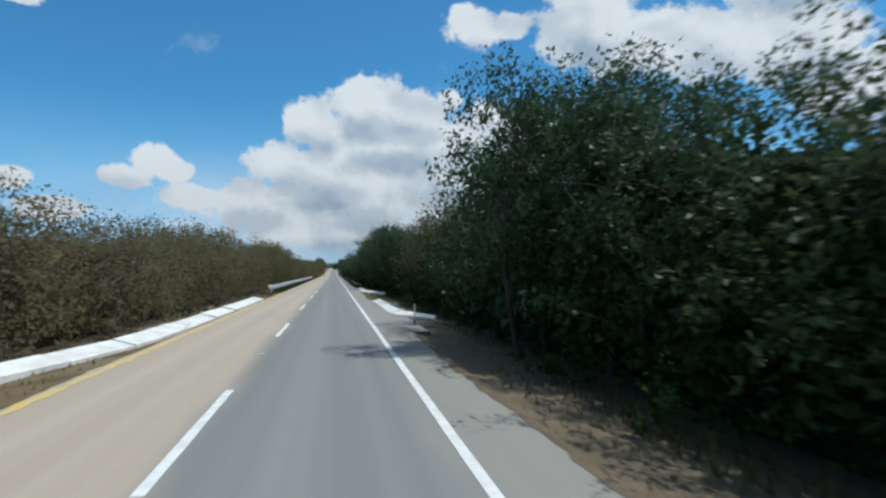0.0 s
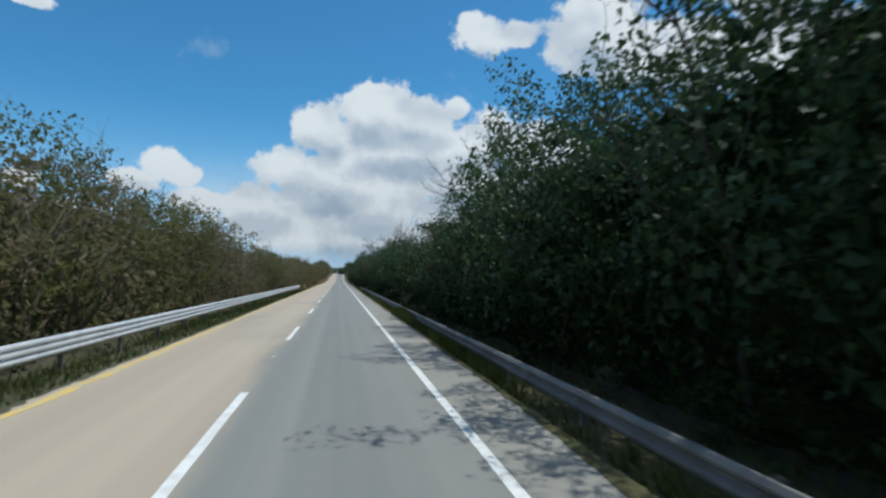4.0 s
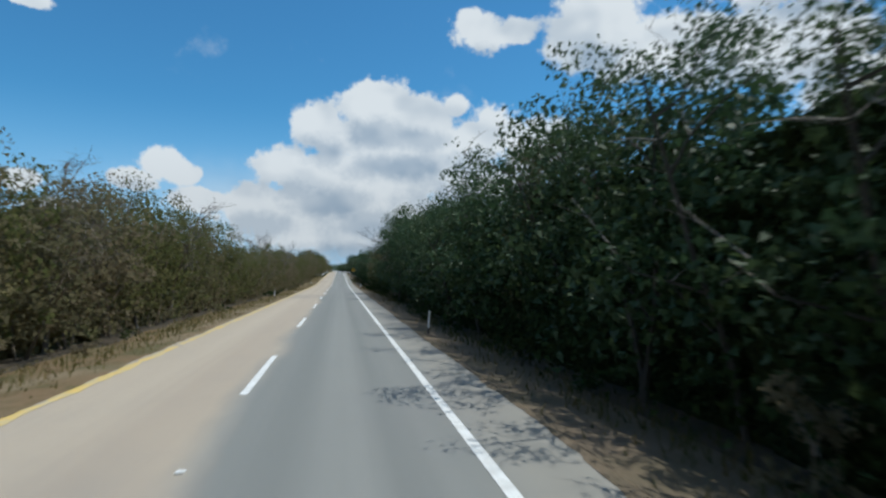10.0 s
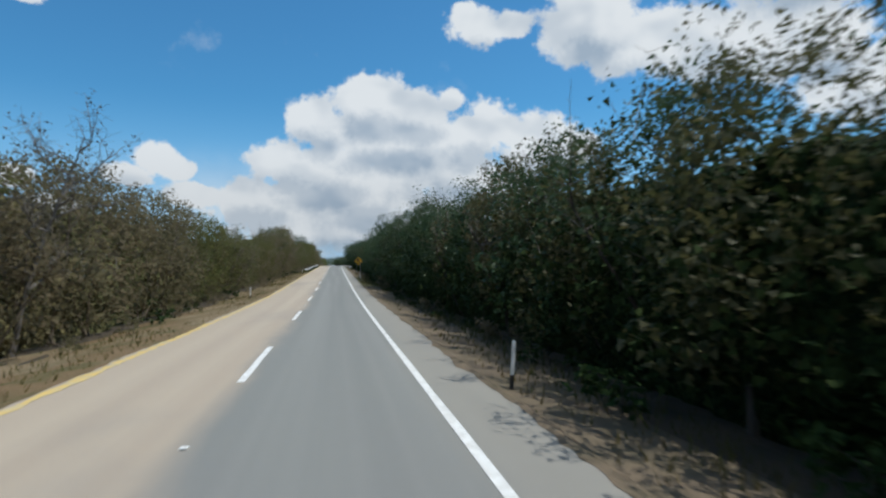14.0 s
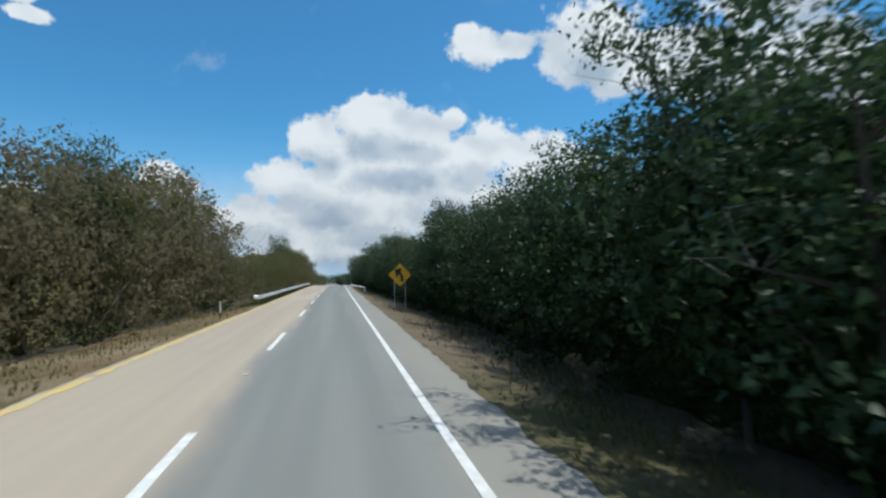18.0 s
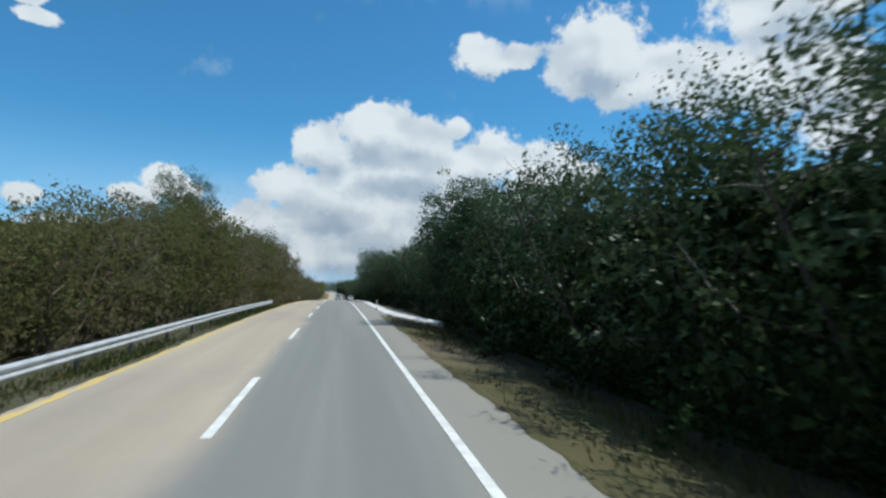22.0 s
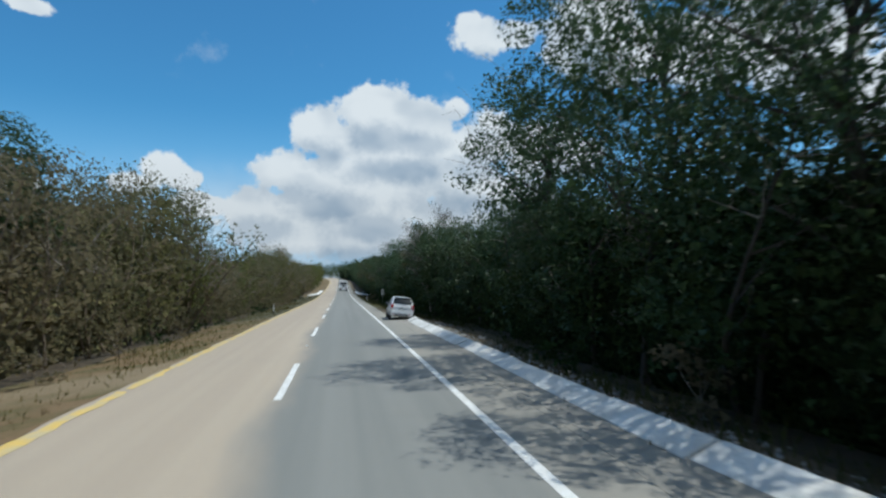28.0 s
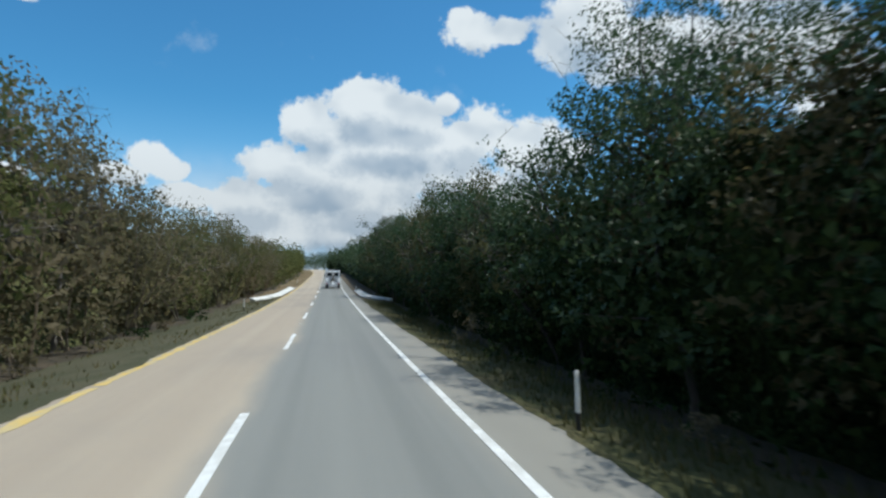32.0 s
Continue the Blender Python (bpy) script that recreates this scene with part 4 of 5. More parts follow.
    part_of("windscreen", mesh_from("windscreen", [(a, b + 0.02, c + 0.03) for a, b, c in verts], [(0, 3, 2, 1)]), GLASS_DARK, ob)
    part("aerial", bm_cyl(0.005, 0.22, (0, 0.75, 1.58), seg=6), BLACK_TRIM, ob)
    return ob


parked_car(4.98, 632.75, radians(-1.0))


def tow_truck(x, y):
    at = Vector((x, y, zr(y)))
    ob = thing("tow_truck", at, "white tow truck with open bed and lifting boom", "truck")
    ob.rotation_euler = Euler((math.atan((zr(y + 3) - zr(y)) / 3), 0, 0))
    part("cab", bm_box(2.2, 1.9, 1.75, (0, 5.0, 1.75), 0.12), TRUCK_WHITE, ob)
    part("cab_window", bm_box(1.7, 0.03, 0.6, (0, 4.04, 2.15), 0.04), GLASS_DARK, ob)
    part("roof_light_bar", bm_box(1.5, 0.25, 0.14, (0, 4.9, 2.70), 0.04), BLACK_TRIM, ob)
    part("bonnet", bm_box(1.9, 1.3, 0.8, (0, 6.5, 1.25), 0.14), TRUCK_WHITE, ob)
    for sx in (-1, 1):
        part("frame_post", bm_box(0.20, 0.20, 1.65, (sx * 1.02, 3.6, 1.95), 0.03), TRUCK_WHITE, ob)
        part("tool_box", bm_box(0.5, 2.4, 0.75, (sx * 0.92, 2.0, 1.15), 0.04), TRUCK_WHITE, ob, "white side tool locker")
        part("mudguard", bm_box(0.55, 1.1, 0.5, (sx * 0.92, 0.9, 1.0), 0.12), TRUCK_WHITE, ob)
        part("tail_lamp", bm_box(0.28, 0.04, 0.12, (sx * 0.85, -0.02, 0.78), 0.01), RED_LENS, ob)
        part("mud_flap", bm_box(0.5, 0.02, 0.45, (sx * 0.88, 0.05, 0.42), 0.005), BLACK_TRIM, ob)
        part("wing_mirror", bm_box(0.2, 0.1, 0.4, (sx * 1.3, 5.7, 2.0), 0.03), BLACK_TRIM, ob)
        for q in (0.9, 6.3):
            wheel(ob, sx * 0.9, q, 0.42, 0.32, sx)
    part("frame_beam", bm_box(2.24, 0.2, 0.2, (0, 3.6, 2.75), 0.03), TRUCK_WHITE, ob)
    part("bed", bm_box(1.5, 3.4, 0.12, (0, 1.8, 0.98), 0.02), GALV_DARK, ob)
    part("rear_beam", bm_box(2.2, 0.25, 0.28, (0, 0.1, 0.82), 0.03), TRUCK_WHITE, ob)
    boom = part("boom", bm_box(0.3, 3.2, 0.3, (0, 1.9, 1.75), 0.03, rot=Matrix.Rotation(radians(-14), 4, "X")), GALV_DARK, ob)
    part("boom_head", bm_cyl(0.14, 0.3, (0, 0.35, 2.2), "X", 14), GALVANISED, boom)
    part("winch", bm_cyl(0.2, 0.7, (0, 3.1, 1.35), "X", 14), GALV_DARK, ob)
    part("tow_bar", bm_box(0.24, 1.4, 0.2, (0, -0.3, 0.75), 0.02, rot=Matrix.Rotation(radians(24), 4, "X")), GALVANISED, ob)
    part("cross_bar", bm_box(1.5, 0.16, 0.14, (0, -0.85, 0.52), 0.02), GALVANISED, ob)
    for sx in (-1, 1):
        part("chain", bm_box(0.05, 0.05, 1.5, (sx * 0.3, 0.2, 1.4), 0.01, rot=Matrix.Rotation(sx * 0.16, 4, "Y")), GALV_DARK, boom)
    part("number_plate", bm_box(0.31, 0.012, 0.15, (0.5, -0.03, 0.83), 0.004), PLATE, ob)


tow_truck(2.1, 772.0)


# ------------------------------------------------------------------ trees
def tube(verts, faces, pts, r0, r1, sides=5):
    """A tapered bent tube through points."""
    base = len(verts)
    n = len(pts)
    for k, p in enumerate(pts):
        d = (pts[min(k + 1, n - 1)] - pts[max(k - 1, 0)]).normalized()
        a = d.orthogonal().normalized()
        b = d.cross(a)
        r = r0 + (r1 - r0) * k / (n - 1)
        for s in range(sides):
            t = 2 * math.pi * s / sides
            verts.append(p + (a * math.cos(t) + b * math.sin(t)) * r)
    for k in range(n - 1):
        for s in range(sides):
            i, j = base + k * sides + s, base + k * sides + (s + 1) % sides
            faces.append((i, j, j + sides, i + sides))


def bend(rng, start, way, length, n, wild, lift=0.0):
    pts, d = [start.copy()], way.normalized()
    for k in range(n):
        d = (d + Vector((rng.gauss(0, wild), rng.gauss(0, wild), rng.gauss(0, wild) + lift))).normalized()
        pts.append(pts[-1] + d * length / n)
    return pts


def sprays(rs, c, r, size, ratio, droop, reach, floor, corners=4):
    """Corners of one leaf for each centre."""
    off = rs.normal(size=c.shape)
    off /= np.maximum(np.linalg.norm(off, axis=1, keepdims=True), 1e-6)
    p = c + off * r * rs.uniform(0.3, 1.0, size=(len(c), 1)) ** 0.5 * np.array([1, 1, 0.8]) * reach
    p[:, 2] = np.maximum(p[:, 2], floor)
    u = rs.normal(size=c.shape)
    u[:, 2] -= droop
    u /= np.linalg.norm(u, axis=1, keepdims=True)
    w = np.cross(u, rs.normal(size=c.shape))
    w /= np.maximum(np.linalg.norm(w, axis=1, keepdims=True), 1e-6)
    s = size * rs.uniform(0.55, 1.35, size=(len(c), 1))
    u, w = u * s / 2, w * s * ratio / 2
    if corners == 3:
        return np.stack([p + w - u, p + u, p - w - u * 0.6], axis=1).reshape(-1, 3)
    return np.stack([p - u, p + w - u * 0.15, p + u, p - w - u * 0.15], axis=1).reshape(-1, 3)


def leaf_mesh(name, v, corners):
    f = np.arange(len(v)).reshape(-1, corners)
    me = bpy.data.meshes.new(name)
    me.vertices.add(len(v))
    me.vertices.foreach_set("co", v.ravel())
    me.loops.add(f.size)
    me.loops.foreach_set("vertex_index", f.ravel().astype(np.int32))
    me.polygons.add(len(f))
    me.polygons.foreach_set("loop_start", np.arange(0, f.size, corners, dtype=np.int32))
    me.update()
    me.validate()
    return me


def leaves(name, centres, radii, per, size, seed, droop=0.2, ratio=0.45, floor=0.12, corners=4):
    """One mesh of many single leaves in clumps."""
    rs = np.random.RandomState(seed)
    c, r = np.repeat(np.array(centres), per, axis=0), np.repeat(np.array(radii), per)[:, None]
    return leaf_mesh(name, sprays(rs, c, r, size, ratio, droop, 1.0, floor, corners), corners)


def crown_leaves(name, centres, radii, per, size, height, seed, radius, low, inside):
    """A crown of single leaves: small ones aloft, broader ones in the shade below and close inside."""
    rs = np.random.RandomState(seed)
    cs, rr = np.array(centres), np.array(radii)
    up = np.clip(cs[:, 2] / height, 0.0, 1.0)
    n = np.maximum(4, (per * (0.30 + 1.15 * up))).astype(int)
    c, r, up = np.repeat(cs, n, axis=0), np.repeat(rr, n)[:, None], np.repeat(up, n)[:, None]
    v = sprays(rs, c, r, size * (1.55 - 0.78 * up), 0.70, 0.25, 1.0, 0.12, 3)
    if inside:
        z, a = rs.uniform(low, 0.84, inside), rs.uniform(0, 6.283, inside)
        q = radius * 0.6 * np.sqrt(rs.uniform(0, 1, inside)) * np.maximum(0.15, 1 - np.abs((z - 0.44) / 0.46) ** 3)
        c = np.stack([q * np.cos(a), q * np.sin(a), z * height], 1)
        v = np.concatenate([v, sprays(rs, c, np.full((inside, 1), 0.2), 0.27, 0.75, 0.2, 1.0, 0.12, 3)])
    return leaf_mesh(name, v, 3)


def make_tree(seed, name, label, category, height=7.0, radius=2.0, low=0.04, clumps=76, per=27, size=0.21, leaf=None, wood=None, limbs=9, twigs=0,
              clump_r=0.55, trunk_r=0.11, group="", stems=1, fork=0.18, inside=0):
    """A broad-leaved tree of the dry forest: bent stem, limbs, a ragged crown of single leaves."""
    rng = random.Random(seed)
    verts, faces, tips, joints = [], [], [], []
    for s in range(stems):
        a = rng.uniform(0, 6.3)
        start = Vector((0.03 * math.cos(a), 0.03 * math.sin(a), -0.35))
        lean = 0.30 if stems > 1 else 0.05
        way = Vector((lean * math.cos(a) + rng.gauss(0, 0.08), lean * math.sin(a) + rng.gauss(0, 0.08), 1))
        stem = bend(rng, start, way, height * rng.uniform(0.78, 0.95), 7, 0.10)
        tube(verts, faces, stem, trunk_r / math.sqrt(stems), trunk_r * 0.2, 5)
        tips.append(stem[-1])
        joints += stem[1:7]
        for k in range(limbs // stems):
            f = fork + (0.92 - fork) * k / max(1, limbs // stems - 1)
            p = stem[min(6, int(f * 7))].lerp(stem[min(7, int(f * 7) + 1)], rng.random())
            a = rng.uniform(0, 6.3)
            d = Vector((math.cos(a), math.sin(a), rng.uniform(0.25, 0.9)))
            br = bend(rng, p, d, radius * rng.uniform(0.7, 1.15) * (1.15 - 0.5 * f), 3, 0.22, 0.05)
            tube(verts, faces, br, trunk_r * 0.4 / math.sqrt(stems), trunk_r * 0.08, 3)
            tips += [br[-1], br[2]]
            joints += br[1:]
    ob = thing(name, (0, 0, 0), label, category, group)
    part_of("trunk", mesh_from("trunk", verts, faces), wood or BARK, ob)
    if twigs:
        tv, tf = [], []
        high = sorted(joints, key=lambda q: -q.z)
        for k in range(twigs):
            p = rng.choice(high[:max(4, len(high) * 2 // 3)])
            d = Vector((rng.gauss(0, 0.7), rng.gauss(0, 0.7), rng.uniform(0.3, 1.3)))
            way = bend(rng, p, d, rng.uniform(0.6, 1.4) * radius / 2.1, 2, 0.2)
            tube(tv, tf, way, 0.012, 0.004, 3)
            side = Vector((rng.gauss(0, 1), rng.gauss(0, 1), rng.gauss(0.4, 0.6)))
            tube(tv, tf, bend(rng, way[1].lerp(way[2], rng.random()), side, rng.uniform(0.3, 0.7), 1, 0.1), 0.006, 0.003, 3)
        tagged(part_of("twigwork", mesh_from("twigwork", tv, tf), TWIG_GREY, ob), "thin grey leafless twigs", kind="stuff")
    cs, rr = [], []
    lump = [(rng.uniform(0, 6.3), rng.uniform(0.7, 1.25)) for _ in range(5)]
    for k in range(clumps):
        if k < len(tips):
            q = tips[k]
            cs.append((q.x, q.y, max(q.z, 0.3)))
        else:
            z = low + (1 - low) * rng.random() ** 0.72
            a = rng.uniform(0, 6.3)
            swell = 0.62 + 0.38 * sum(w * math.cos(a - b) for b, w in lump) / 3
            env = max(0.12, 1 - abs((z - 0.52) / 0.56) ** 3) ** 0.5 * radius * max(0.5, min(1.2, swell + 0.3))
            q = env * rng.uniform(0.2, 1.0) ** 0.6
            cs.append((q * math.cos(a), q * math.sin(a), z * height * rng.uniform(0.92, 1.03)))
        rr.append(clump_r * rng.uniform(0.55, 1.25))
    part_of("crown", crown_leaves("crown", cs, rr, per, size, height, seed, radius, low, inside), leaf or LEAF_SHADED, ob)
    return ob


def bare_tree(seed, label, height=9.0, radius=3.0, tiers=False, leafy=0, side=None, fine=4, wood=None):
    """A leafless tree with forked boughs and fine twigs."""
    rng = random.Random(seed)
    verts, faces, boughs = [], [], []
    stem = bend(rng, Vector((0, 0, -0.3)), Vector((rng.gauss(0, .06), rng.gauss(0, .06), 1)), height, 9, 0.07)
    tube(verts, faces, stem, 0.11, 0.02, 7)
    ends = []
    for k in range(13 if not tiers else 16):
        f = (0.32 if side is None else 0.58) + (0.66 if side is None else 0.41) * k / 13 if not tiers else 0.35 + 0.62 * (k // 2) / 8
        i = min(8, int(f * 9))
        p = stem[i].lerp(stem[i + 1], f * 9 - i) if f < 1 else stem[-1]
        a = rng.uniform(0, 6.3) if side is None or rng.random() < 0.35 else side + rng.gauss(0, 0.5)
        d = Vector((math.cos(a), math.sin(a), 0.12 if tiers or side is not None else rng.uniform(0.25, 0.8)))
        bough = bend(rng, p, d, radius * rng.uniform(0.55, 1.1) * (1.3 - f * 0.75), 6, 0.16, 0.03)
        bv, bf = [], []
        boughs.append((bv, bf))
        tube(bv, bf, bough, 0.055 * (1.3 - f * 0.7), 0.012, 5)
        for j in range(5):
            q = bough[rng.randint(2, 6)]
            d2 = Vector((rng.gauss(0, 0.7), rng.gauss(0, 0.7), rng.uniform(-0.1, 0.9))) + (bough[-1] - bough[0]).normalized() * 0.6
            sub = bend(rng, q, d2, rng.uniform(0.6, 1.5), 4, 0.2)
            tube(bv, bf, sub, 0.018, 0.006, 3)
            ends.append(sub[-1])
            for _ in range(3):
                r = sub[rng.randint(1, 4)]
                tube(bv, bf, bend(rng, r, Vector((rng.gauss(0, 1), rng.gauss(0, 1), rng.gauss(0.2, 0.7))), rng.uniform(0.3, 0.8), 2, 0.2), 0.008, 0.003, 3)
            for _ in range(fine):
                r = sub[rng.randint(1, 4)]
                tube(bv, bf, bend(rng, r, Vector((rng.gauss(0, 1), rng.gauss(0, 1), rng.gauss(0.3, 0.7))), rng.uniform(0.3, 0.7), 1, 0.2), 0.006, 0.003, 3)
    ob = thing("bare_tree", (0, 0, 0), label, "tree", "leafless trees")
    wood = wood or BARK_GREY
    part_of("trunk", mesh_from("trunk", verts, faces), wood, ob)
    for bv, bf in boughs:
        part_of("bough", mesh_from("bough", bv, bf), wood, ob)
    if leafy:
        cs = [tuple(e) for e in ends]
        part_of("crown", leaves("crown", cs, [0.45] * len(cs), leafy, 0.13, seed, corners=3, ratio=0.6), LEAF_GREY, ob)
    return ob


G1 = "trees along the shaded roadside"
G2 = "dry trees along the sunny roadside"
GREEN = [make_tree(11 + k, "tree", "dense dark green roadside tree with small leaves", "tree", 7.0, 2.2, group=G1, stems=1 + k % 2, leaf=LEAF_GREEN, clumps=104, per=43,
                   size=0.138, low=0.14, fork=0.35, clump_r=0.52, wood=BARK, twigs=12 + 8 * (k % 2), inside=480) for k in range(5)]
OLIVE = [make_tree(31 + k, "tree", "olive-brown dry-season tree with thinning leaves", "tree", 7.0, 2.1, clumps=88, per=39, size=0.145, leaf=LEAF_OLIVE,
                   twigs=30, group=G1, low=0.16, fork=0.35, wood=BARK, inside=420) for k in range(3)]
SPARSE = [make_tree(41 + k, "tree", "open-crowned tree with pale limbs and scattered leaves", "tree", 7.4, 2.2, low=0.40, clumps=70, per=24, size=0.12,
                    leaf=LEAF_GREY, wood=BARK_GREY, trunk_r=0.09, limbs=14, twigs=70, group=G1, fork=0.35, clump_r=0.5) for k in range(2)]
DRY = [make_tree(51 + k, "dry_tree", "dry brown scrub tree with twiggy stems", "tree", 6.5, 2.1, low=0.10, clumps=76, per=24, size=0.175, inside=200, leaf=LEAF_DRY, fork=0.3,
                 wood=TWIG, stems=3, limbs=12, twigs=32, trunk_r=0.08, group=G2) for k in range(4)]
MIXED = [make_tree(61 + k, "dry_tree", "dusty olive-green tree among dry scrub", "tree", 6.8, 2.1, low=0.12, clumps=80, per=24, size=0.175, inside=200, leaf=LEAF_DUSTY, fork=0.3,
                   wood=TWIG, stems=2, limbs=10, twigs=22, group=G2) for k in range(3)]
SHRUB = [make_tree(91 + k, "shrub", "low leafy shrub at the forest foot", "shrub", 1.3, 0.8, low=0.1, clumps=16, per=20, size=0.13, leaf=LEAF_SHADED, limbs=5,
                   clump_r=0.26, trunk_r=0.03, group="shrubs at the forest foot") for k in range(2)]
SHRUB_DRY = [make_tree(96 + k, "shrub", "low dry brown shrub at the verge", "shrub", 1.3, 0.8, low=0.1, clumps=14, per=18, size=0.13, leaf=LEAF_DRY, limbs=5,
                       twigs=7, clump_r=0.26, trunk_r=0.03, wood=TWIG, group="dry shrubs at the verge") for k in range(2)]
_used = set()


def plant(ob, x, y, height_scale, wide, turn, sink=0.0):
    m = Matrix.Translation(on(x, y, -sink)) @ Matrix.Rotation(turn, 4, "Z") @ Matrix.Diagonal((wide, wide, height_scale, 1))
    if ob.name not in _used:
        _used.add(ob.name)
        ob.matrix_basis = m
        return ob
    made = copy_thing(ob, Matrix.Identity(4))
    made.matrix_basis = m
    return made


# height of the tree line every 8 m along the road
RIGHT_TOP = [5.9, 7.2, 9.6, 6.5, 6.9, 7.6, 6.4, 7.4, 7.8, 8.7, 9.1, 8.8, 8.8, 8.6, 8.0, 6.8, 6.8, 5.3, 6.3, 7.0, 7.3, 7.0, 6.1, 6.2, 7.6, 5.8, 6.4, 6.8, 7.0, 7.8, 7.4, 7.0, 8.3, 8.1, 8.0, 8.9, 8.2, 6.0, 7.0, 6.5, 6.8, 7.6, 7.2, 7.3, 8.3, 8.2, 8.1, 6.6]
RIGHT_TOP += [7.1, 7.0, 7.3, 7.6, 6.8, 7.5, 8.2, 6.8, 6.3, 7.4, 7.0, 8.7, 7.0, 6.9, 7.4, 7.8, 8.2, 7.0, 7.8, 8.8, 8.4, 8.9, 8.7, 9.0, 9.0, 8.4, 7.2, 6.8, 6.8, 7.0, 7.6, 7.9, 7.4, 10.1, 8.3, 6.6, 7.6, 7.6, 7.4, 7.0, 8.2, 8.8, 9.0, 9.0, 9.8, 9.8, 9.8]
LEFT_TOP = [6.3, 6.3, 6.3, 5.7, 6.2, 6.3, 6.9, 7.5, 6.2, 6.4, 7.2, 7.2, 8.4, 8.2, 8.0, 7.8, 7.7, 8.4, 8.0, 5.4, 6.1, 6.8, 6.7, 7.1, 6.8, 6.8, 7.4, 6.5, 6.5, 7.7, 7.3, 7.6, 7.9, 7.6, 7.3, 5.6, 5.9, 6.6, 6.6, 7.9, 7.4, 7.4, 8.1, 8.2, 7.7, 6.9, 6.9, 6.2]
LEFT_TOP += [5.4, 5.9, 7.0, 8.0, 8.6, 9.6, 10.3, 9.6, 7.5, 5.3, 5.4, 5.5, 5.2, 6.4, 5.3, 7.2, 7.8, 9.2, 10.0, 8.3, 9.0, 9.2, 10.2, 10.9, 10.8, 10.9, 10.8, 9.2, 7.7, 7.9, 9.0, 8.8, 6.3, 5.3, 5.8, 7.4, 7.6, 8.1, 9.0, 9.9, 9.2, 7.4, 7.8, 8.8, 8.8, 8.8, 8.8]


def top_at(tops, y):
    return float(np.interp(y, [4 + 8 * k for k in range(len(tops))], tops))


GREEN_Y = [-30, 88, 96, 132, 142, 162, 170, 188, 200, 225, 235, 262, 300, 355, 365, 400, 412, 440, 455, 590, 620, 800]
GREEN_SHARE = [.15, .15, .85, .85, .2, .2, .85, .85, .15, .15, .5, .6, .35, .1, .8, .7, .2, .3, .8, .8, .35, .3]


def green_at(y):
    """Share of green trees along the sunny side."""
    return float(np.interp(y, GREEN_Y, GREEN_SHARE))


# stretches of the shaded side where bare and thinly leaved crowns stand out
TWIGGY = [(28, 46), (60, 72), (116, 140), (184, 224), (250, 270), (440, 462), (526, 566), (618, 630), (644, 672)]


def forest():
    rng = random.Random(21)
    y = -14.0
    while y < 790.0:                      # shaded side
        h = top_at(RIGHT_TOP, y)
        r = rng.random()
        olive = 0.55 if 684 < y < 760 or 298 < y < 350 or 203 < y < 222 else 0.09
        bare = 0.30 if any(a < y < b for a, b in TWIGGY) else 0.06
        kind = rng.choice(SPARSE) if r < bare else rng.choice(OLIVE) if r < bare + olive else rng.choice(DRY if 203 < y < 219 else GREEN)
        s = (h + 0.1) / 7.25 * rng.uniform(0.93, 1.05)
        plant(kind, 8.75 + setback(y) + rng.uniform(-0.3, 0.8) + (1.3 if r < bare else 0.0), y, s, rng.uniform(0.88, 1.12) * (0.4 + 0.6 * s), rng.uniform(0, 6.3))
        y += rng.uniform(2.4, 3.3) * (1.0 if y < 712 else 1.7)
    y = -14.0
    while y < 790.0:                      # sunny side
        h = top_at(LEFT_TOP, y)
        r = rng.random()
        kind = rng.choice(MIXED) if r < green_at(y) else rng.choice(DRY)
        s = (h + 0.1) / 6.9 * rng.uniform(0.93, 1.05)
        plant(kind, -8.8 + rng.uniform(-0.8, 0.4), y, s, rng.uniform(0.88, 1.12) * (0.4 + 0.6 * s), rng.uniform(0, 6.3))
        y += rng.uniform(2.4, 3.4) * (1.0 if y < 712 else 1.7)
    y = -6.0
    while y < 720.0:                      # low growth at the foot
        s = rng.uniform(0.5, 1.15)
        if not 626 < y < 640:
            plant(rng.choice(SHRUB if rng.random() < 0.7 else SHRUB_DRY), 7.3 + setback(y) + rng.uniform(-0.3, 0.6), y, s, s * rng.uniform(0.9, 1.4), rng.uniform(0, 6.3))
        s = rng.uniform(0.5, 1.1)
        plant(rng.choice(SHRUB_DRY if rng.random() < 0.75 else SHRUB), -6.9 + rng.uniform(-0.5, 0.4), y + 1.5, s, s * rng.uniform(0.9, 1.4), rng.uniform(0, 6.3))
        y += rng.uniform(3.9, 6.2)


forest()
# taller trees that lean out and throw their shade on the road
for k, (x, y, s) in enumerate(((7.4, 17.0, 1.26), (7.2, 275.0, 1.1), (8.4, 384.5, 1.3), (8.3, 513.5, 1.15), (8.5, 401.8, 1.2))):
    plant(GREEN[2 * k % 5], x, y, s, 1.0, 1.7 * k)


def back_forest(name, label, side, x0, x1, y0, y1, tops, clumps, per, size, mat, seed, boost, power=0.6):
    """The deep forest behind the first trees: clumps of large leaf sprays with a ragged top."""
    rng = random.Random(seed)
    cs, rr = [], []
    for k in range(clumps):
        y = rng.uniform(y0, y1)
        h = top_at(tops, y) * boost * (0.9 + 0.16 * math.sin(y * 0.9 + side) + 0.12 * math.sin(y * 0.37 + 2))
        x = side * (rng.uniform(x0, x1) + (setback(y) if side > 0 else 0))
        p = on(x, y)
        cs.append((p.x, p.y, p.z + 0.3 + h * rng.random() ** power))
        rr.append(rng.uniform(0.6, 1.25))
    me = leaves(name, cs, rr, per, size, seed, ratio=0.75, floor=-9.0, corners=3)
    tagged(part_of(name, me, mat), label, "forest", kind="stuff")


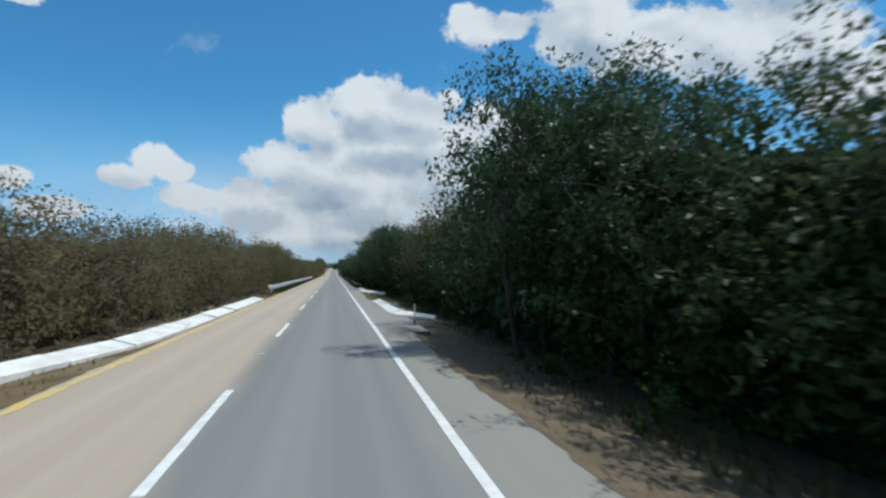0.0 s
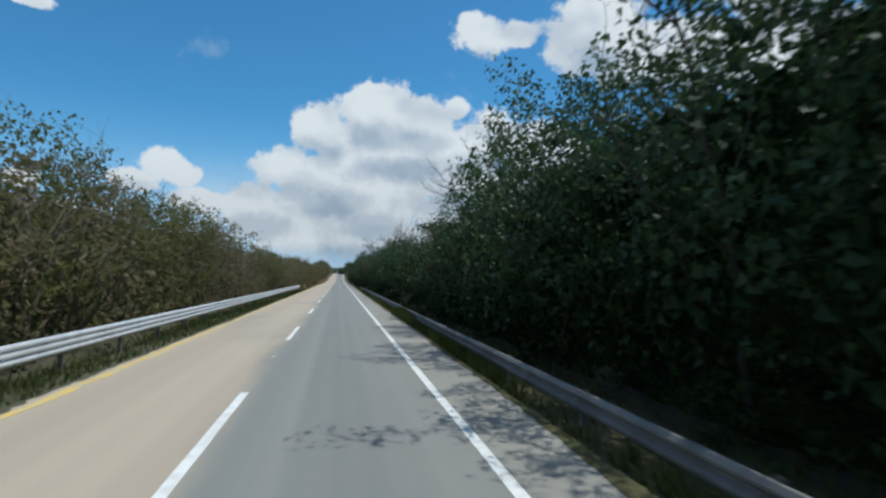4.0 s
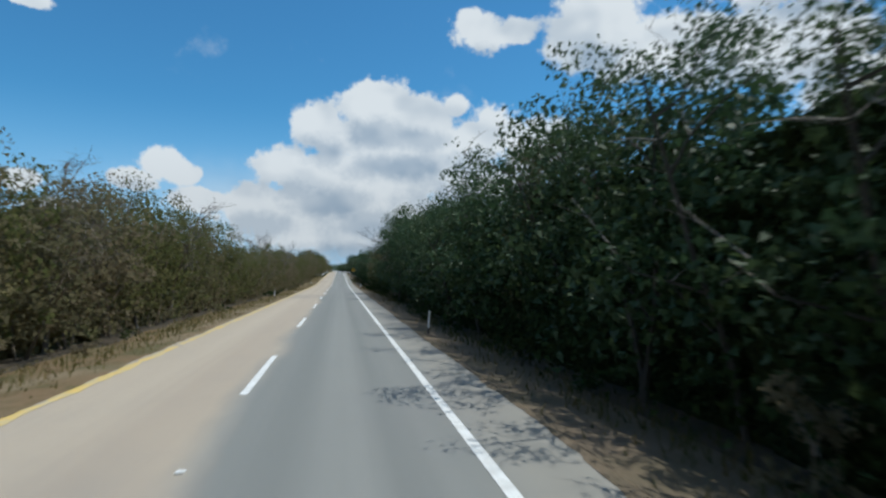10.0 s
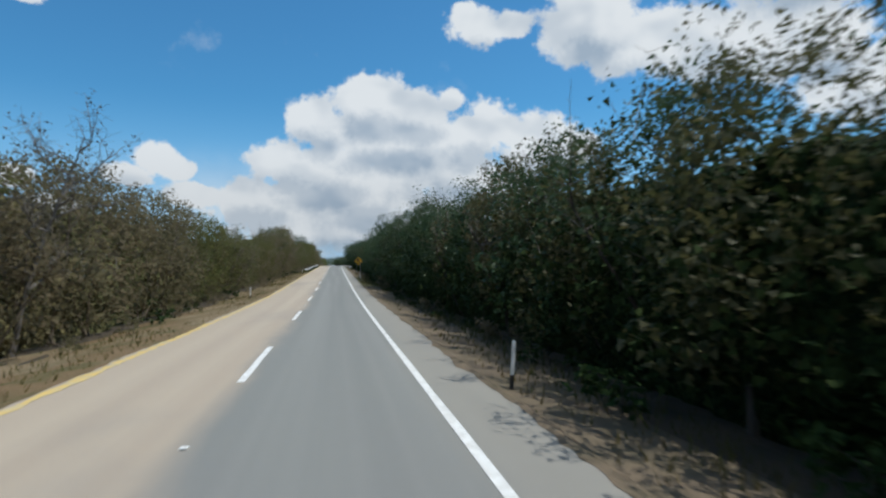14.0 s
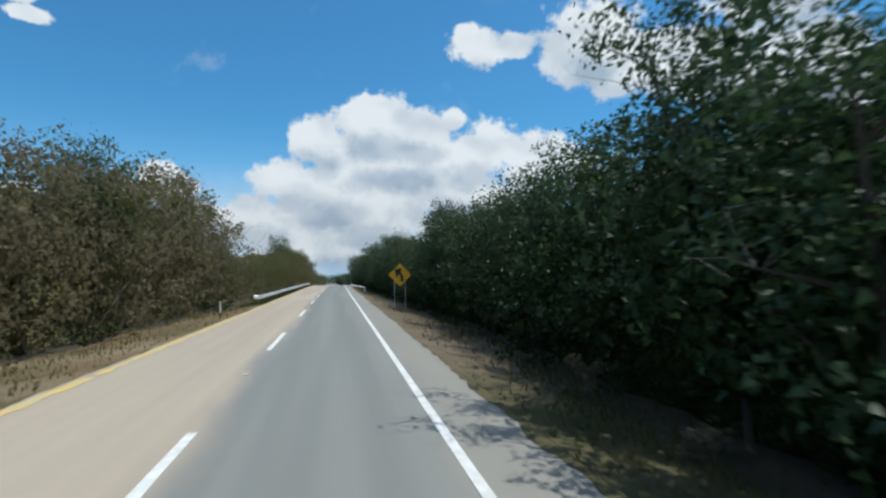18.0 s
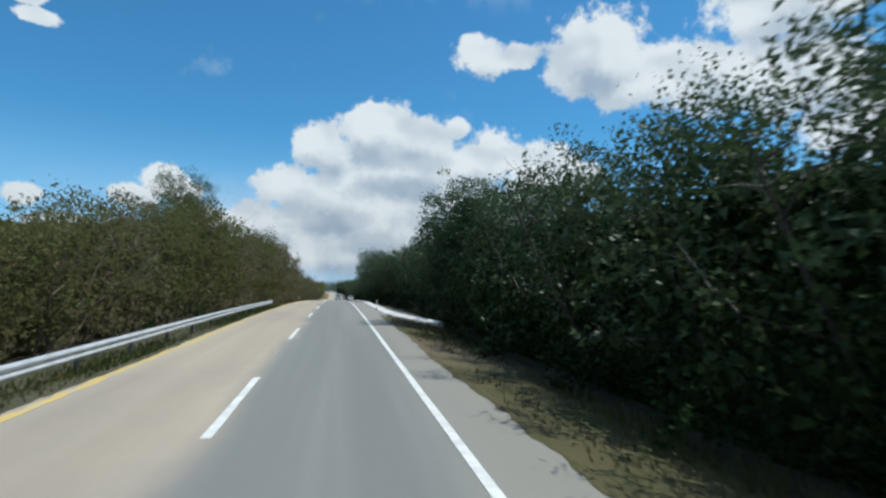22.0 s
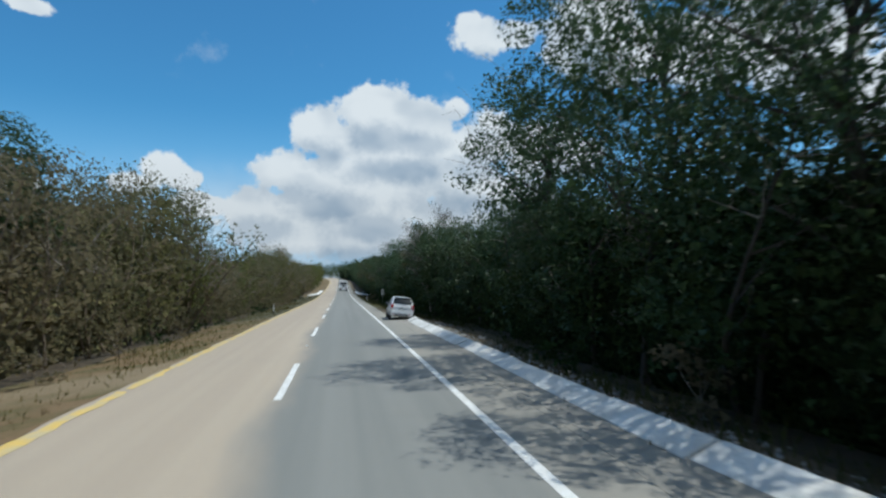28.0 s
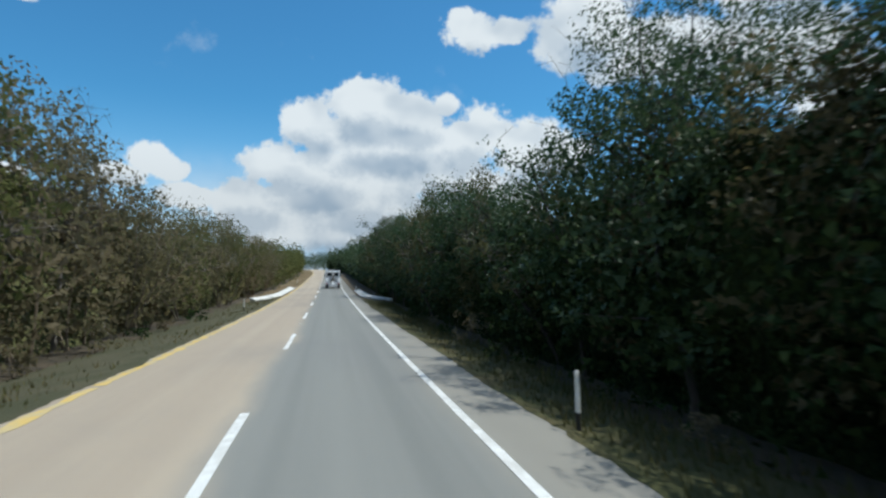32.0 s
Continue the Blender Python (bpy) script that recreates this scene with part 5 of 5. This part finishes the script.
# low leaves here and in the undergrowth are coloured dark to stand for shade
back_forest("deep_forest", "green forest behind the roadside trees, coloured dark for shade", 1, 8.3, 10.4, -20, 790, RIGHT_TOP, 6000, 13, 0.20, LEAF_SHADED, 301, 0.80)
back_forest("deep_forest", "brown-olive scrub forest behind the roadside trees", -1, 8.4, 10.6, -20, 790, LEFT_TOP, 7000, 13, 0.17, LEAF_BANK, 302, 0.82, 0.5)
back_forest("deep_forest", "leafy dark treetops behind the roadside trees", 1, 8.9, 11.4, -20, 790, RIGHT_TOP, 11000, 14, 0.135, LEAF_GREEN, 311, 0.90, 0.14)
back_forest("deep_forest", "leafy dusty treetops behind the roadside scrub", -1, 9.0, 11.4, -20, 790, LEFT_TOP, 9000, 14, 0.135, LEAF_BANK, 312, 0.88, 0.16)
back_forest("undergrowth", "undergrowth beneath the roadside trees, its shade put into the leaf colour", 1, 7.5, 8.8, -20, 700, [3.6] * 96, 6400, 12, 0.19, LEAF_SHADED, 307, 1.0)
back_forest("undergrowth", "brown undergrowth beneath the dry trees", -1, 7.6, 9.0, -20, 700, [2.2] * 96, 3000, 12, 0.17, LEAF_DRY, 308, 1.0)
back_forest("far_forest", "distant dark green forest along the road", 1, 6.8, 14.0, 785, 1240, RIGHT_TOP, 3600, 10, 0.5, LEAF_GREEN, 303, 0.95)
back_forest("far_forest", "distant olive scrub forest along the road", -1, 6.8, 14.0, 785, 1240, LEFT_TOP, 3600, 10, 0.5, LEAF_DUSTY, 304, 0.9)


def forest_body(label, side, x0, deep, y0, y1, tops, part_height, mat, seed):
    """The close-set inside of the forest: one long rough bank of foliage with hollows and humps."""
    ys = np.concatenate([np.arange(y0, 760.0, 0.55), np.arange(760.0, y1, 1.5)])
    ring = [(0.0, k / 17) for k in range(18)] + [(0.02, 1.05), (0.05, 1.03), (0.08, 1.07), (0.12, 0.98), (0.18, 1.03), (0.27, 0.92), (0.36, 1.02), (0.46, 0.90), (0.57, 1.0), (0.68, 0.92), (0.79, 1.02), (0.9, 0.9), (1.0, 0.8), (1.0, 0.0)]
    verts, faces, n = [], [], len(ring)
    for y in ys:
        h = top_at(tops, y) * part_height * (1 + 0.14 * noise.noise((y * 0.21, seed, 0.0)) + 0.14 * noise.noise((y * 0.6, seed, 4.0)))
        for k, (u, v) in enumerate(ring):
            z = h * v
            q = noise.noise((y * 0.40, z * 0.45, seed + 9.0)) * 0.7 + noise.noise((y * 1.1, z * 1.2, seed + 2.0)) * 0.5 + noise.noise((y * 3.1, z * 3.3, seed + 5.0)) * 0.32
            front = x0 + 1.1 * abs(v - 0.42) + q if u == 0 else x0 + 0.6 + deep * u + 0.5 * q
            p = on(side * (front + (setback(y) if side > 0 else 0)), float(y))
            lift = noise.noise((y * 2.1 + 5 * u, z * 2.2 + k, seed)) * (0.55 if 0 < v else 0) + (noise.noise((y * 0.25, u * 17.0, seed)) * 1.3 if u > 0.1 and v else 0)
            verts.append((p.x, p.y + noise.noise((y * 2.7, k * 3.1, seed)) * 0.22, p.z - 0.4 + z + lift))
    for k in range(len(ys) - 1):
        for i in range(n - 1):
            a = k * n + i
            faces.append((a, a + 1, a + n + 1, a + n) if side < 0 else (a, a + n, a + n + 1, a + 1))
    ob = part_of("forest_body", mesh_from("forest_body", verts, faces), mat)
    tagged(ob, label, "forest", kind="stuff")


forest_body("close green foliage inside the roadside forest, coloured dark for shade", 1, 8.6, 38.0, -24, 1000, RIGHT_TOP, 0.74, BODY_SHADED, 1)
forest_body("close brown-olive foliage inside the dry scrub", -1, 9.1, 38.0, -24, 1000, LEFT_TOP, 0.72, BODY_SCRUB, 2)

# single trees that stand out
BARE = [bare_tree(101, "tall leafless tree with grey forked boughs"), bare_tree(102, "leafless grey tree with fine twigs", 8.0, 2.6, leafy=5),
        bare_tree(103, "thin dead tree with level side branches", 8.5, 1.6, tiers=True, fine=2),
        bare_tree(104, "great leafless tree with wide spreading grey boughs", 11.5, 4.8, fine=5),
        bare_tree(105, "tall thin bare tree above the forest", 11.5, 1.5, fine=4),
        bare_tree(106, "feathery tree with thin grey-green leaves", 9.5, 2.6, leafy=16, fine=4)]
for k, x, y, s, w in ((3, 10.8, 123.0, 1.0, 0.8), (3, 10.9, 131.0, 0.95, 0.85), (0, 10.0, 127.0, 1.05, 1.0), (5, 9.8, 119.5, 1.0, 1.0), (3, 8.9, 187.5, 0.92, 0.9), (0, 8.8, 192.5, 0.95, 1.1), (3, 9.4, 182.5, 0.90, 0.7), (1, 8.9, 146.0, 0.95, 1.0), (5, 9.0, 151.0, 0.86, 1.0), (1, 9.2, 157.0, 1.0, 1.1),
                      (3, 11.0, 221.0, 1.0, 1.0), (3, 10.8, 209.0, 0.85, 0.9), (0, 10.2, 214.5, 0.95, 1.2), (1, 10.0, 205.5, 0.95, 1.2), (5, 8.3, 196.0, 1.0, 1.0), (1, 8.6, 200.5, 1.0, 1.1), (5, 10.4, 39.3, 0.86, 0.8),
                      (1, 10.0, 30.0, 0.95, 1.0), (5, 9.8, 64.0, 0.88, 1.0), (1, 9.6, 236.5, 0.95, 0.9), (5, 9.8, 255.0, 0.95, 1.0), (1, 10.0, 262.0, 1.1, 1.1),
                      (2, 9.6, 539.6, 1.36, 1.2), (2, 10.2, 537.0, 1.16, 1.1), (5, 10.6, 452.0, 1.08, 0.95), (1, 10.4, 457.0, 1.0, 1.0), (5, 11.6, 547.5, 1.05, 1.1), (1, 10.2, 556.0, 1.1, 1.0),
                      (5, 9.4, 655.0, 1.1, 1.1), (1, 11.4, 683.0, 1.15, 1.1), (5, 10.2, 670.5, 0.95, 1.0), (1, 10.0, 622.0, 1.05, 1.0)):
    plant(BARE[k], x + 1.5 + setback(y), y, s * 1.04, w, (y * 0.7) % 6.3)
for k, x, y, s, w in ((1, -9.0, 235.0, 0.90, 0.9), (0, -9.5, 303.0, 0.75, 0.8), (3, -9.8, 321.5, 0.88, 0.8), (1, -9.2, 256.0, 0.95, 0.9), (0, -9.3, 262.0, 0.95, 1.1), (0, -9.0, 311.5, 0.95, 1.0), (1, -9.3, 316.0, 1.1, 1.1),
                      (0, -9.4, 696.0, 1.15, 1.2), (1, -9.2, 703.0, 1.25, 1.1), (1, -9.2, 636.0, 1.1, 1.1), (0, -9.5, 439.0, 1.1, 1.2), (0, -10.0, 58.0, 0.8, 0.8), (1, -9.0, 170.0, 0.85, 0.9),
                      (2, -9.2, 152.0, 0.72, 0.8), (1, -9.0, 318.0, 0.95, 1.0), (0, -9.2, 245.0, 0.95, 0.9), (1, -9.0, 332.0, 1.05, 1.1), (1, -9.2, 139.0, 1.1, 1.1), (1, -9.4, 426.0, 1.15, 1.2)):
    plant(BARE[k], x, y, s, w, (y * 0.7) % 6.3)

big = make_tree(111, "tree", "very tall dark tree leaning boughs over the road", "tree", 11.5, 2.9, low=0.22, clumps=170, per=74, size=0.15, leaf=LEAF_GREEN,
                limbs=18, trunk_r=0.20, clump_r=0.75, wood=BARK, inside=1500)
plant(big, 9.4, 292.6, 1.0, 1.12, 0.4)
plant(bare_tree(112, "leafless tree reaching long boughs over the road", 8.6, 5.0, side=math.pi, fine=2, wood=BARK), 9.3, 295.6, 1.0, 1.0, 0.0)
for x, y, s, w in ((-10.6, 425.0, 0.80, 1.0),
                   (-10.5, 563.0, 0.85, 1.1), (-10.8, 618.0, 0.82, 0.9), (9.4, 14.5, 0.72, 1.0), (9.4, 511.0, 0.80, 1.0)):
    plant(big, x, y, s, w, (y * 1.3) % 6.3)
arching = make_tree(114, "tree", "very tall tree with an open crown arching over the road", "tree", 12.0, 4.4, low=0.42, clumps=250, per=58, size=0.13, leaf=LEAF_GREEN, inside=900,
                    limbs=24, trunk_r=0.17, clump_r=0.62, twigs=110, fork=0.42)
for x, y, s, w in ((9.3, 610.0, 1.0, 1.05), (10.2, 617.5, 0.97, 1.0), (10.0, 603.0, 0.92, 0.9), (10.4, 690.0, 0.86, 0.85), (10.6, 683.0, 0.80, 0.8), (-10.6, 528.5, 0.98, 0.75)):
    plant(arching, x, y, s, w, (y * 1.3) % 6.3)
leaning = plant(bare_tree(113, "leaning tree with bare grey trunk and thin crown", 8.6, 2.6, leafy=16, wood=TWIG_GREY), 8.75, 645.4, 1.0, 1.0, 1.0)
leaning.matrix_basis = Matrix.Translation(on(8.75, 645.4)) @ Matrix.Rotation(radians(-17), 4, "X") @ Matrix.Rotation(1.0, 4, "Z")


# ------------------------------------------------------------------ grass and litter on the verges
def grass(name, label, x0, x1, y0, y1, count, seed, tall, mat, where=None, follow=False):
    rs = np.random.RandomState(seed)
    x = rs.uniform(0, 1, count) ** 0.8 * (x1 - x0) + x0
    y = rs.uniform(y0, y1, count)
    patch = np.array([noise.noise((a * 0.25, b * 0.09, seed)) for a, b in zip(x, y)])
    keep = patch + rs.uniform(-0.5, 0.5, count) > -0.05
    if where:
        keep &= np.array([rs.uniform() < where(b) for b in y])
    x, y, patch = x[keep], y[keep], patch[keep]
    n = len(x)
    if follow:
        x = np.maximum(4.95, x + np.array([setback(b) for b in y]))
    z = np.array([zr(b) + fall(a) for a, b in zip(x, y)]) - 0.02
    h = tall * rs.uniform(0.4, 1.2, n) * (0.8 + 0.9 * np.clip(patch, 0, 1))
    a = rs.uniform(0, 6.28, n)
    wide = rs.uniform(0.012, 0.03, n)
    lean = rs.uniform(0.1, 0.6, n) * h
    b = rs.uniform(0, 6.28, n)
    p = np.stack([x, y, z], 1)
    w = np.stack([np.cos(a) * wide, np.sin(a) * wide, np.zeros(n)], 1)
    t = p + np.stack([np.cos(b) * lean, np.sin(b) * lean, h], 1)
    v = np.stack([p - w, p + w, t], 1).reshape(-1, 3)
    me = mesh_from(name, v, [(3 * k, 3 * k + 1, 3 * k + 2) for k in range(n)])
    tagged(part_of(name, me, mat), label, "grass", kind="stuff")


def turf_at(y):
    return 1.0 if any(a - 4 < y < b + 4 for a, b in TURF) else 0.12


grass("verge_grass", "olive-green grass along the shaded verge", 4.95, 8.2, -8, 740, 110000, 5, 0.18, GRASS_GREEN, turf_at)
grass("verge_grass", "sparse dry stalks on the bare shaded verge", 5.1, 8.4, -8, 740, 26000, 12, 0.20, GRASS)
grass("verge_grass", "thin dry grass along the sunny verge", -8.0, -3.75, -8, 740, 42000, 6, 0.22, GRASS)
grass("tall_weeds", "grey-green grass under the long guard rail", -6.2, -3.62, 68, 196, 30000, 14, 0.26, WEEDS)
grass("tall_weeds", "grey-green grass under the worn guard rail", -5.6, -3.62, 442, 540, 20000, 15, 0.24, WEEDS)
grass("tall_weeds", "dark green weeds before the guard rail", 4.86, 5.32, 80, 176, 36000, 7, 0.52, WEEDS)
grass("tall_weeds", "dry brown weeds before the end of the guard rail", 4.86, 5.32, 174, 198, 8000, 16, 0.40, GRASS)
grass("tall_weeds", "tall green weeds at the forest foot", 6.5, 8.4, -8, 760, 40000, 9, 0.42, WEEDS, None, True)


# ------------------------------------------------------------------ ragged earth creeping over the pavement's edges
def edge_dust(label, side, edge, reach, h, breaks, mat, seed):
    """Earth and litter washed over the rim of the pavement, in uneven tongues."""
    ys = np.arange(-12.0, 760.0, 0.3)
    verts, faces = [], []
    for y in ys:
        y = float(y)
        long = max(0.0, noise.noise((y * 0.11, seed, 0.0)) + 0.15)
        tongue = 0.55 * max(0.0, noise.noise((y * 0.55, seed, 3.0))) + 0.35 * max(0.0, noise.noise((y * 2.1, seed, 6.0))) + 0.30 * noise.noise((y * 4.7, seed, 9.0))
        a = edge - side * reach * (0.10 + long * 0.6 + tongue)
        x = xr(y)
        verts += [(a + x, y, zr(y) + h), (edge + side * 0.04 + x, y, zr(y) + h + 0.006), (edge + side * 0.22 + x, y, zr(y) + fall(edge + side * 0.22) - 0.02)]
    for k in range(len(ys) - 1):
        if any(a < ys[k] < b for a, b in breaks):
            continue
        for i in (3 * k, 3 * k + 1):
            faces.append((i, i + 1, i + 4, i + 3) if side > 0 else (i, i + 3, i + 4, i + 1))
    tagged(part_of("edge_dust", mesh_from("edge_dust", verts, faces), mat), label, "dust", kind="stuff")


edge_dust("brown earth and litter creeping over the shoulder", 1, RIGHT_EDGE, 0.34, 0.005, [(21, 47), (63, 83), (519, 567), (596, 641)], SOIL, 61)
edge_dust("pale earth creeping over the edge of the dusty lane", -1, LEFT_EDGE, 0.30, 0.009, [(15, 53)], SOIL, 62)


# ------------------------------------------------------------------ dust and rubble along the kerbs
def kerb_fringe(y0, y1, edge, seed, spread=0.75, dense=34):
    """Pale dust swept against the kerb's foot, and broken bits behind it."""
    verts, faces = [], []
    ys = np.arange(y0, y1, 0.4)
    for y in ys:
        a = 4.70 + 0.10 * noise.noise((y * 0.5, seed, 0.0)) + 0.10 * noise.noise((y * 1.9, seed, 3.0))
        a += (edge - a) * (1 - min(1.0, (y - y0) / 4, (y1 - y) / 4)) ** 2
        for x, h in ((a, -0.012), (max(a + 0.05, 4.79), 0.011), (edge + 0.03, 0.02)):
            verts.append((x + xr(y), y, zr(y) + h))
    for k in range(len(ys) - 1):
        for i in range(2):
            j = 3 * k + i
            faces.append((j, j + 1, j + 4, j + 3))
    tagged(part_of("kerb_dust", mesh_from("kerb_dust", verts, faces), DUST), "pale dust and gravel swept against the kerb", "gravel", kind="stuff")
    rs = np.random.RandomState(seed)
    verts, faces = [], []
    for k in range(int((y1 - y0) * dense)):
        y = rs.uniform(y0, y1)
        inside = rs.uniform() < 0.3
        x = rs.uniform(edge - 0.35, edge) if inside else edge + 0.50 + abs(rs.normal()) * spread
        r = rs.uniform(0.008, 0.025) if inside else 0.02 + 0.11 * rs.uniform() ** 2
        c = Vector((x, y, zr(y) + (0.015 if inside else fall(x) + 0.01)))
        i = len(verts)
        for dx, dy, dz in ((1, 0, 0), (0, 1, 0), (-1, 0, 0), (0, -1, 0), (0, 0, 0.7)):
            verts.append(c + Vector((dx, dy, dz)) * r * rs.uniform(0.6, 1.4))
        faces += [(i, i + 1, i + 4), (i + 1, i + 2, i + 4), (i + 2, i + 3, i + 4), (i + 3, i, i + 4)]
    tagged(part_of("kerb_rubble", mesh_from("kerb_rubble", verts, faces), RUBBLE), "grey rubble and gravel bits beside the kerb", "rubble", kind="stuff")


kerb_fringe(29.5, 47.0, 4.82, 41)
kerb_fringe(65.0, 83.0, 4.96, 42)
kerb_fringe(519.0, 567.0, 5.2, 43, 1.5, 90)
kerb_fringe(599.0, 637.0, 5.24, 44, 1.0, 70)


def dust_patch(x, y, rx, ry):
    """A pale spill of dust on the shoulder."""
    verts = [(x, y, zr(y) + 0.006)]
    for k in range(28):
        a = 2 * math.pi * k / 28
        q = 1 + 0.25 * noise.noise((math.cos(a) * 1.5, math.sin(a) * 1.5, y))
        verts.append((x + rx * q * math.cos(a), y + ry * q * math.sin(a), zr(y + ry * q * math.sin(a)) + 0.005))
    me = mesh_from("dust_patch", verts, [(0, k + 1, (k + 1) % 28 + 1) for k in range(28)])
    tagged(part_of("dust_patch", me, DUST_THIN), "thin pale dust spilled on the grey shoulder", "dust", kind="stuff")


dust_patch(4.35, 556.3, 0.62, 1.5)
